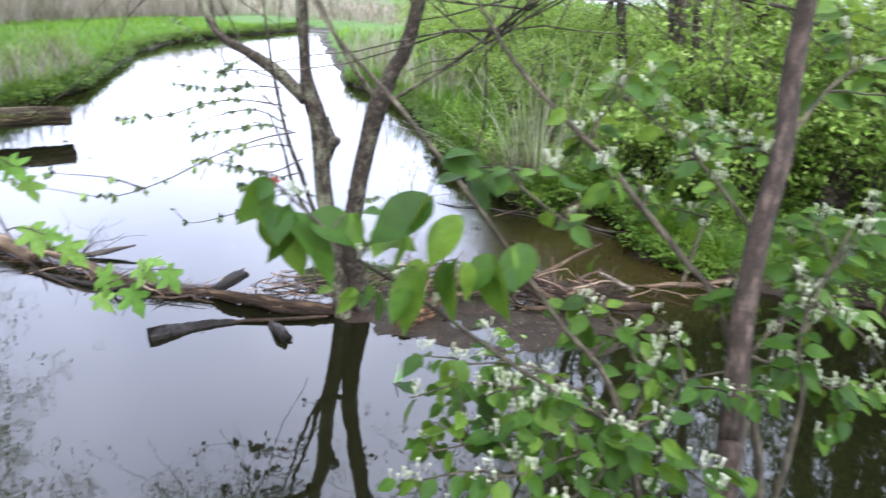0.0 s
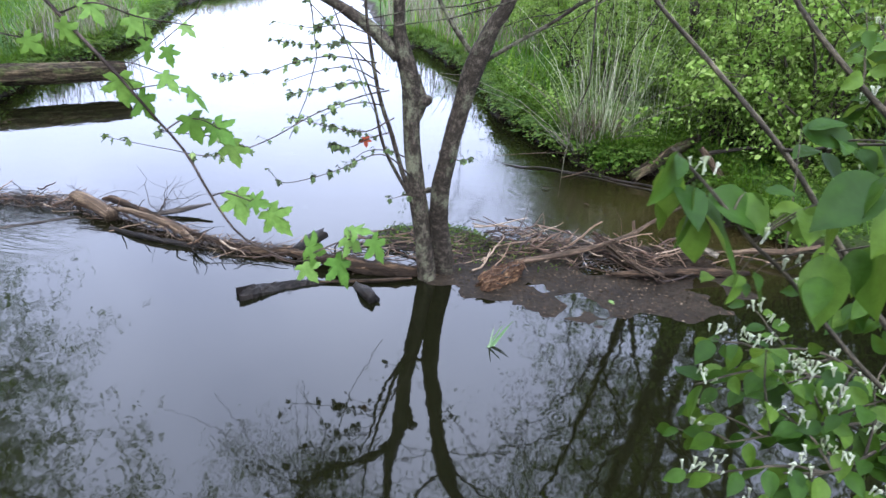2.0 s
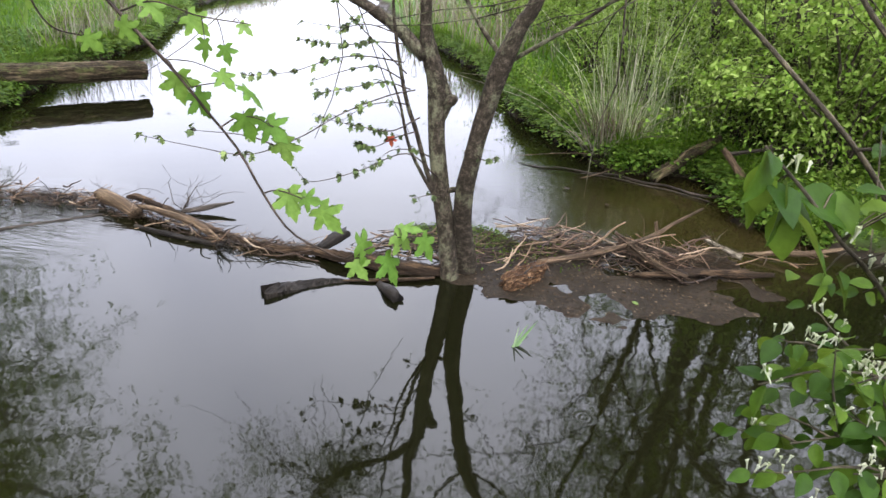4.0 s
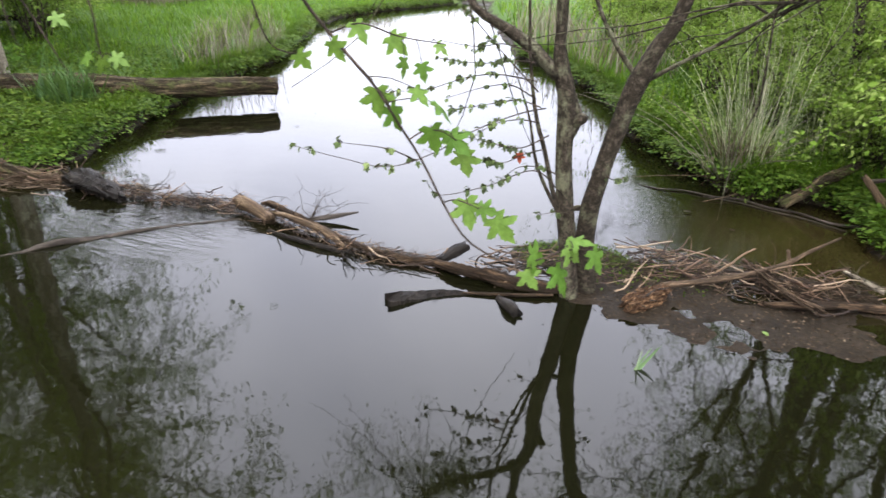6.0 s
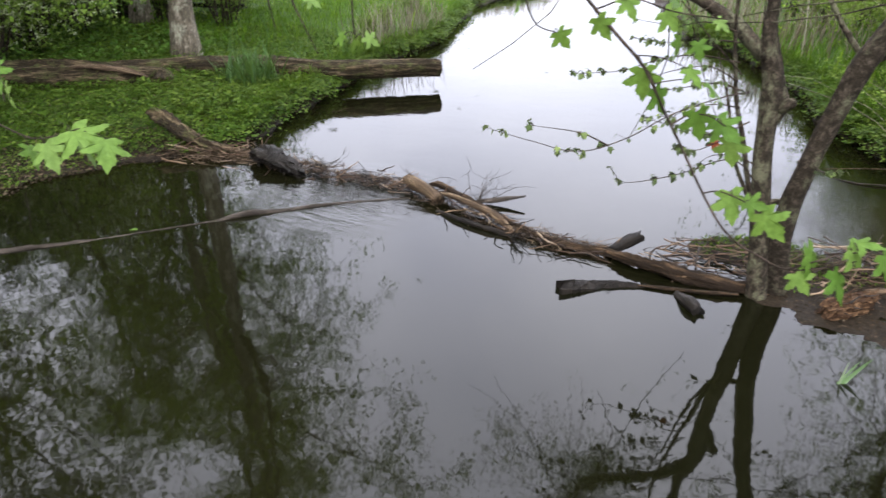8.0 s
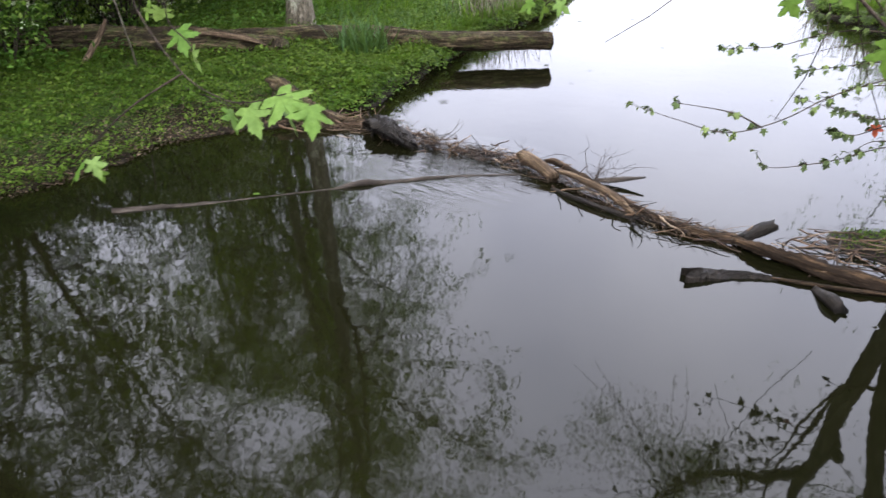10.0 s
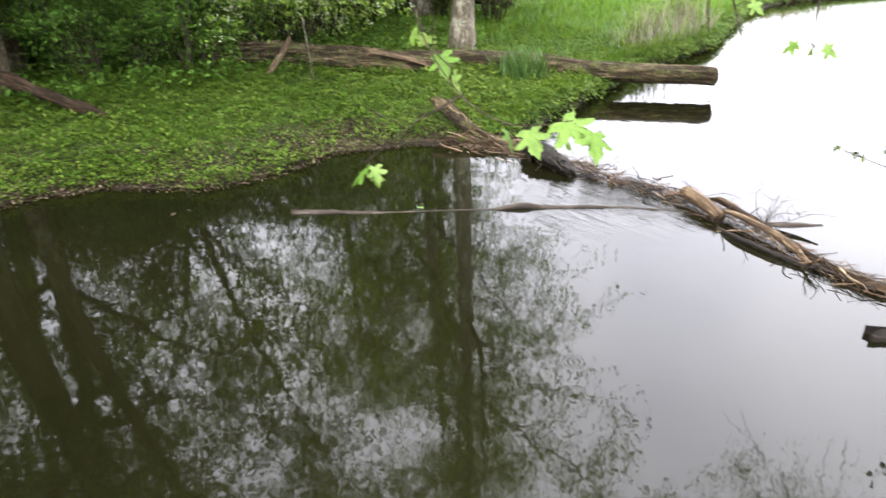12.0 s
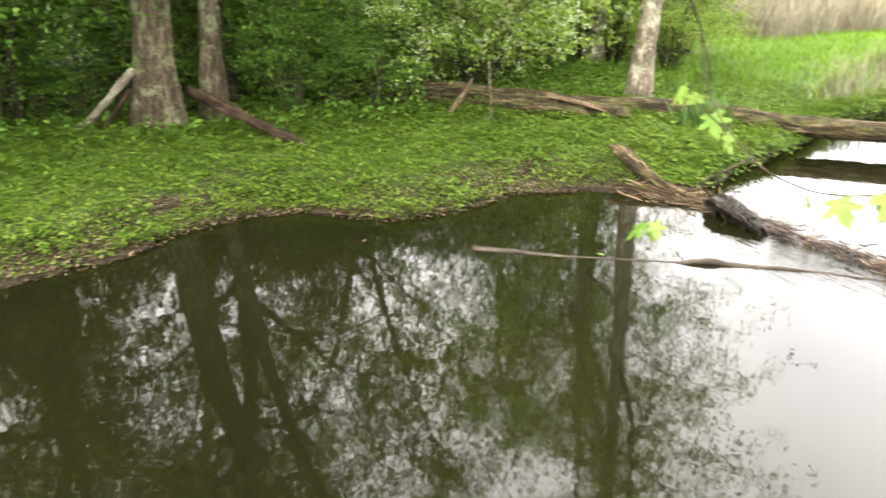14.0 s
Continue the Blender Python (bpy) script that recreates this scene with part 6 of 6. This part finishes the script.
def carpet(name, label, count, box, seed, mat, size, template=CHIP, near=0.12, far=99.0, patch=1.0, tall=0.05, upright=0.6, category="plants"):
    p, rng = sow(count, *box, seed, near, far, patch)
    n = len(p)
    p[:, 2] = np.maximum(p[:, 2], 0.004) + rng.uniform(0, tall, n)
    tuft = 0.5 + 0.5 * ripple(p[:, 0], p[:, 1], 9.0, seed)
    p[:, 2] += tall * tuft * rng.uniform(0, 1, n)
    a = rng.uniform(0, 6.28, n)
    way = np.stack([np.cos(a), np.sin(a), rng.uniform(-0.2, 0.5, n)], 1)
    up = np.array((0, 0, 1.0)) + rng.normal(size=(n, 3)) * upright
    return stuff(name, label, Build().scatter(template, p, way, up, size * rng.uniform(0.5, 1.2, n) * (0.75 + 0.6 * tuft)), mat, category)


def grass(name, label, count, box, seed, mat, height, near=0.05, far=99.0, patch=None, lean=0.35, wide=1.0, category="grass", behind=None):
    p, rng = sow(count, *box, seed, near, far, patch)
    if behind is not None:
        p = p[p[:, 1] > 8.4 + 0.848 * (p[:, 0] + 5.45) + behind]
    n = len(p)
    a = rng.uniform(0, 6.28, n)
    way = np.stack([np.cos(a) * lean, np.sin(a) * lean, np.ones(n)], 1) * rng.uniform(0.6, 1.4, (n, 1)) + rng.normal(size=(n, 3)) * 0.1
    up = np.stack([-np.cos(a), -np.sin(a), np.full(n, 0.2)], 1)
    t = (BLADE[0] * np.array((wide, 1, 1)), BLADE[1])
    p[:, 2] -= 0.01
    return stuff(name, label, Build().scatter(t, p, way, -up, height * rng.uniform(0.45, 1.25, n)), mat, category)


carpet("ground_cover", "carpet of small bright green herbs on the muddy bank", 120000, (-10.5, -5.7, -3, 6.5), 101, HERB, 0.037, near=-0.03, tall=0.075, upright=0.32)
carpet("ground_cover", "carpet of low herbs under the trees", 40000, (-16, -10, -5, 9), 102, HERB, 0.07, near=0.1, tall=0.08, patch=2.0)
carpet("ground_cover", "green herbs on the bank beside the fallen log", 34000, (-10.5, -5.5, 5, 10.5), 103, HERB, 0.05, near=0.05, tall=0.035, patch=None)
carpet("dead_leaves", "brown dead leaves and bits on the damp bank", 24000, (-10, -5.7, -3, 7), 104, REED_DARK, 0.034, near=-0.02, tall=0.01, patch=None, upright=0.3)

carpet("ground_cover", "thick green herbs on the lip of the cut bank", 30000, (-8.2, -5.4, 4.5, 9.2), 126, HERB, 0.045, near=0.02, far=0.9, tall=0.035, patch=None)
carpet("dead_leaves", "wet brown leaf litter along the waterline", 30000, (-7.6, -5.5, -3, 5), 124, MUD_BITS, 0.03, near=-0.12, far=0.7, tall=0.012, patch=None, upright=0.35)
carpet("ground_cover", "small green seedlings down to the waterline", 16000, (-7.4, -5.6, -3, 5), 125, HERB, 0.028, near=-0.06, far=0.6, tall=0.03, patch=4.0)


def sprouts(name, label, count, box, seed, mat, size, near=0.2, height=0.12):
    """Small upright herbs, each a tuft of leaves."""
    p, rng = sow(count, *box, seed, near, 99.0, 3.0)
    p = np.repeat(p, 9, 0)
    n = len(p)
    p = p + rng.normal(size=(n, 3)) * (0.03, 0.03, 0) + np.column_stack([np.zeros((n, 2)), height * rng.uniform(0.1, 1, n)])
    way = rng.normal(size=(n, 3)) * (1, 1, 0.4) + (0, 0, 0.25)
    return stuff(name, label, Build().scatter(CHIP, p, way, rng.normal(size=(n, 3)) * 0.4 + (0, 0, 1), size * rng.uniform(0.6, 1.3, n)), mat, "plants")


sprouts("herb_sprouts", "knee-low leafy herbs scattered over the bank", 4200, (-11, -6.2, -3, 7), 117, HERB, 0.05)
sprouts("herb_sprouts", "leafy herbs crowding under the bushes", 1300, (-13, -8.8, -4, 8), 118, LEAF_WOODS, 0.075, 0.5, 0.25)
sprouts("herb_sprouts", "leafy herbs among grass on the reedy bank", 2600, (-1.5, 4.5, 6, 11), 119, LEAF_SHRUB, 0.045, 0.1, 0.24)
grass("bank_grass", "fresh green grass on the creek bank", 26000, (-13, -6.2, 6.5, 20), 105, GRASS, 0.12, near=-0.02, behind=0.35)
grass("bank_grass", "long grass in the meadow behind the bank", 60000, (-24, -9, 8, 30), 106, GRASS, 0.19, near=0.3, wide=1.8, behind=0.8)
grass("iris_leaves", "clump of tall green blades beside the fallen log", 260, (-7.35, -6.75, 6.0, 6.6), 107, IRIS, 0.4, near=0.1, lean=0.25, wide=1.8)
grass("iris_leaves", "tall green blades behind the fallen log", 60, (-9.6, -7.0, 7.0, 9.6), 108, IRIS, 0.4, near=0.1, lean=0.25, wide=1.4, behind=0.3)
grass("dry_reeds", "dry tan reeds at the edge of the creek", 900, (-9.6, -7.2, 9.3, 13.5), 109, REED, 0.75, near=0.02, far=0.8, lean=0.3, wide=0.5)
grass("dry_reeds", "wide bed of dry tan reeds beyond the meadow", 60000, (-42, -11.5, 17, 36), 110, REED, 1.4, near=4.5, lean=0.2, wide=0.55)
grass("dry_reeds", "dry tan reeds at the head of the creek", 14000, (-40, 12, 36, 64), 111, REED, 0.75, near=2, lean=0.15, wide=2.2)
grass("bank_grass", "lush green grass on the reedy bank", 26000, (-4, 4.5, 5.4, 16), 112, GRASS, 0.2, near=0.05)
grass("bank_grass", "long grass among the bushes", 7000, (-8, 9, 9, 30), 113, GRASS, 0.45, near=0.2, wide=1.8)
carpet("ground_cover", "low green herbs along the reedy bank", 34000, (-1.2, 4, 5.2, 10.5), 114, HERB, 0.045, near=-0.06, tall=0.1, patch=None)
grass("dry_reeds", "dry brown stems beside the bend of the creek", 1500, (-4.5, 0, 12, 22), 115, REED, 0.9, near=0.05, far=1.6, lean=0.25, wide=0.6)


def fringe(name, label, bank, count, seed, mat, length, hang=False):
    """Blades along the lip of a cut bank, bent out over the water."""
    rng = np.random.default_rng(seed)
    bank = np.array(bank, float)
    run = np.concatenate([[0], np.cumsum(np.hypot(*np.diff(bank, axis=0).T))])
    s = rng.uniform(0, run[-1], count)
    i = np.clip(np.searchsorted(run, s) - 1, 0, len(bank) - 2)
    f = ((s - run[i]) / (run[i + 1] - run[i]))[:, None]
    d = bank[i + 1] - bank[i]
    d /= np.hypot(*d.T)[:, None]
    land = np.stack([-d[:, 1], d[:, 0]], 1)
    q = bank[i] + (bank[i + 1] - bank[i]) * f + land * rng.uniform(-0.06, 0.3, (count, 1))
    z = ground_height(q[:, 0], q[:, 1])
    ok = z > 0.03
    q, z, land = q[ok], z[ok], land[ok]
    n = len(q)
    way = np.column_stack([-land * rng.uniform(0.0, 0.5, (n, 1)) + rng.normal(size=(n, 2)) * 0.35, rng.uniform(-1.2, -0.2, n) if hang else rng.uniform(0.4, 1.3, n)])
    up = np.column_stack([land, np.full(n, 1.0)])
    t = (BLADE[0] * np.array((1.4, 1, -1.6)), BLADE[1])
    return stuff(name, label, Build().scatter(t, np.column_stack([q, z]), way, up, length * rng.uniform(0.4, 1.3, n)), mat, "grass")


fringe("bank_fringe", "green grass hanging over the cut bank by the log", LEFT_BANK[13:22], 5200, 141, GRASS, 0.17)
fringe("bank_fringe", "dead grass and roots hanging under the bank", LEFT_BANK[13:20], 2200, 142, ROOT_HAIR, 0.16, True)
fringe("bank_fringe", "brown dead grass along the far cut bank", LEFT_BANK[15:26], 7000, 145, ROOT_HAIR, 0.22, True)
fringe("bank_fringe", "green grass along the far cut bank", LEFT_BANK[15:26], 6000, 146, GRASS, 0.24)
fringe("bank_fringe", "green grass hanging over the reedy bank", RIGHT_BANK[3:16], 12000, 143, GRASS, 0.16)
fringe("bank_fringe", "dead stems hanging off the reedy bank", RIGHT_BANK[3:16], 5000, 144, ROOT_HAIR, 0.2, True)


def lip(name, label, bank, count, seed, mat, size):
    """A mat of small leaves that creeps over the edge of a cut bank and hangs down its face."""
    rng = np.random.default_rng(seed)
    bank = np.array(bank, float)
    run = np.concatenate([[0], np.cumsum(np.hypot(*np.diff(bank, axis=0).T))])
    s = rng.uniform(0, run[-1], count)
    i = np.clip(np.searchsorted(run, s) - 1, 0, len(bank) - 2)
    d = bank[i + 1] - bank[i]
    q = bank[i] + d * ((s - run[i]) / (run[i + 1] - run[i]))[:, None]
    d /= np.hypot(*d.T)[:, None]
    land = np.stack([-d[:, 1], d[:, 0]], 1)
    out = rng.normal(size=count) * 0.11 + 0.07
    inner = q + land * np.maximum(out, 0.16)[:, None]
    q = q + land * out[:, None]
    top = ground_height(inner[:, 0], inner[:, 1])
    hang = 0.5 + 0.5 * np.sin(5.3 * s + 2 * np.sin(1.9 * s))
    z = np.maximum(top - np.maximum(0.14 - out, 0) * rng.uniform(0.1, 1.1, count) * (0.3 + hang), ground_height(q[:, 0], q[:, 1])) + rng.uniform(0, 0.05, count)
    ok = z > 0.035
    q, z, land = q[ok], z[ok], land[ok]
    n = len(q)
    way = np.column_stack([-land + rng.normal(size=(n, 2)) * 0.9, rng.uniform(-0.7, 0.3, n)])
    up = np.column_stack([-land * 0.4 + rng.normal(size=(n, 2)) * 0.3, np.full(n, 1.0)])
    return stuff(name, label, Build().scatter(CHIP, np.column_stack([q, z]), way, up, size * rng.uniform(0.5, 1.3, n)), mat, "plants")


lip("bank_mat", "mat of green herbs creeping over the cut bank", LEFT_BANK[12:20], 15000, 161, HERB, 0.05)
lip("bank_mat", "mat of green herbs along the far cut bank", LEFT_BANK[17:26], 14000, 163, HERB, 0.08)
lip("bank_mat", "mat of green herbs hanging over the reedy bank", RIGHT_BANK[3:16], 20000, 162, HERB, 0.05)


def rush_clump(label, at, count, height, seed, spread=0.2, lean=0.4, mat=RUSH, group="rush clumps", thin=0.0028):
    """Thin stalks fanning from one foot, some snapped and bent over."""
    rng = np.random.default_rng(seed)
    root = thing("rush_clump", label, "rushes", group, at=(*at, gz(*at)))
    for j in range(5):
        b = Build()
        for k in range(count // 5):
            a = rng.uniform(0, 6.28)
            o = np.array((math.cos(a), math.sin(a), 0))
            s = o * spread * rng.uniform(0, 1) ** 0.7
            h = height * (rng.uniform(0.25, 1.1) if rng.uniform() < 0.75 else rng.uniform(0.1, 0.4))
            w = lean * rng.uniform(-0.15, 1) * h
            kink = rng.normal(size=3) * 0.03 * h
            top = s + o * w + np.array((0, 0, h * rng.uniform(0.8, 1)))
            rows = [(*s, thin), (*(s + o * w * 0.4 + kink + (0, 0, h * 0.55)), thin * 0.85), (*top, thin * 0.4)]
            if rng.uniform() < 0.12:
                rows.append((*(top + o * h * 0.25 + rng.normal(size=3) * 0.05 + (0, 0, -0.12 * h)), thin * 0.3))
            b.tube(smooth_path(rows, 6), 4)
        part("stalk_tuft", b, mat, root)["kind"] = "stuff"
    return root


rush_clump("big clump of grey-green rushes at the water's edge", (0.7, 7.35), 130, 1.65, 121, 0.34, 0.7, thin=0.0024)
rush_clump("clump of tall dry rush stalks among grass", (1.3, 7.75), 60, 1.6, 122, 0.4, 0.45, thin=0.0022)
rush_clump("clump of straw-coloured rush stalks", (0.75, 8.3), 60, 1.3, 123, 0.35, 0.5, mat=REED, thin=0.0022)
rush_clump("tall thin rush stalks behind the clump", (1.75, 8.2), 70, 1.3, 124)
rush_clump("fallen dead stalks trailing into the water", (0.5, 7.15), 80, 0.85, 125, 0.2, 1.7, REED, thin=0.003)
rush_clump("matted brown dead stalks round the foot of the rushes", (0.62, 7.3), 260, 0.35, 126, 0.24, 0.9, REED_DARK, thin=0.002)

# grassy hump beside the tree, and the blades standing in the water
hp = np.random.default_rng(131)
hx, hy = hp.normal(-0.55, 0.42, 2600), hp.normal(4.78, 0.17, 2600)
hz = ground_height(hx, hy)
ok = hz > 0.003
hpos = np.stack([hx, hy, hz], 1)[ok]
n = len(hpos)
stuff("moss_hump", "mossy green growth on the hump beside the tree", Build().scatter(CHIP, hpos + hp.uniform(0, 0.014, (n, 3)), hp.normal(size=(n, 3)) + (0, 0, 0.4), hp.normal(size=(n, 3)) * 0.5 + (0, 0, 1), 0.024), HERB, "moss")
plant = thing("water_iris", "small tuft of green blades standing in the shallow water", "plant", at=(-0.09, 3.38, 0.0))
for k, (w, h) in enumerate((((0.45, 0.6, 0.75), 0.19), ((0.62, 0.75, 0.7), 0.23), ((0.1, 0.35, 0.9), 0.15), ((0.5, 0.7, 0.62), 0.17))):
    part("blade", Build().scatter((BLADE[0] * np.array((2.0, 1, 0.35)), BLADE[1]), [(0.008 * k, 0.004 * k, -0.02)], [w], [(0.4, -1, 0.5)], h), IRIS_PALE, plant)

fr = np.random.default_rng(151)
for x, y, mat in ((-4.62, 2.78, LEAF_MAPLE), (-5.75, 1.2, REED_DARK), (0.62, 4.12, LEAF_MAPLE), (0.2, 6.2, MUD_BITS), (0.5, 5.9, MUD_BITS)):
    leaf = part("floating_leaf", Build().scatter(OVAL, [(0, 0, 0)], [(fr.normal(), fr.normal(), 0.02)], [(0, 0, 1)], fr.uniform(0.05, 0.08)), mat)
    leaf.location = (x, y, 0.012)
    tagged(leaf, "small fallen leaf floating on the water", "leaf", "floating leaves")
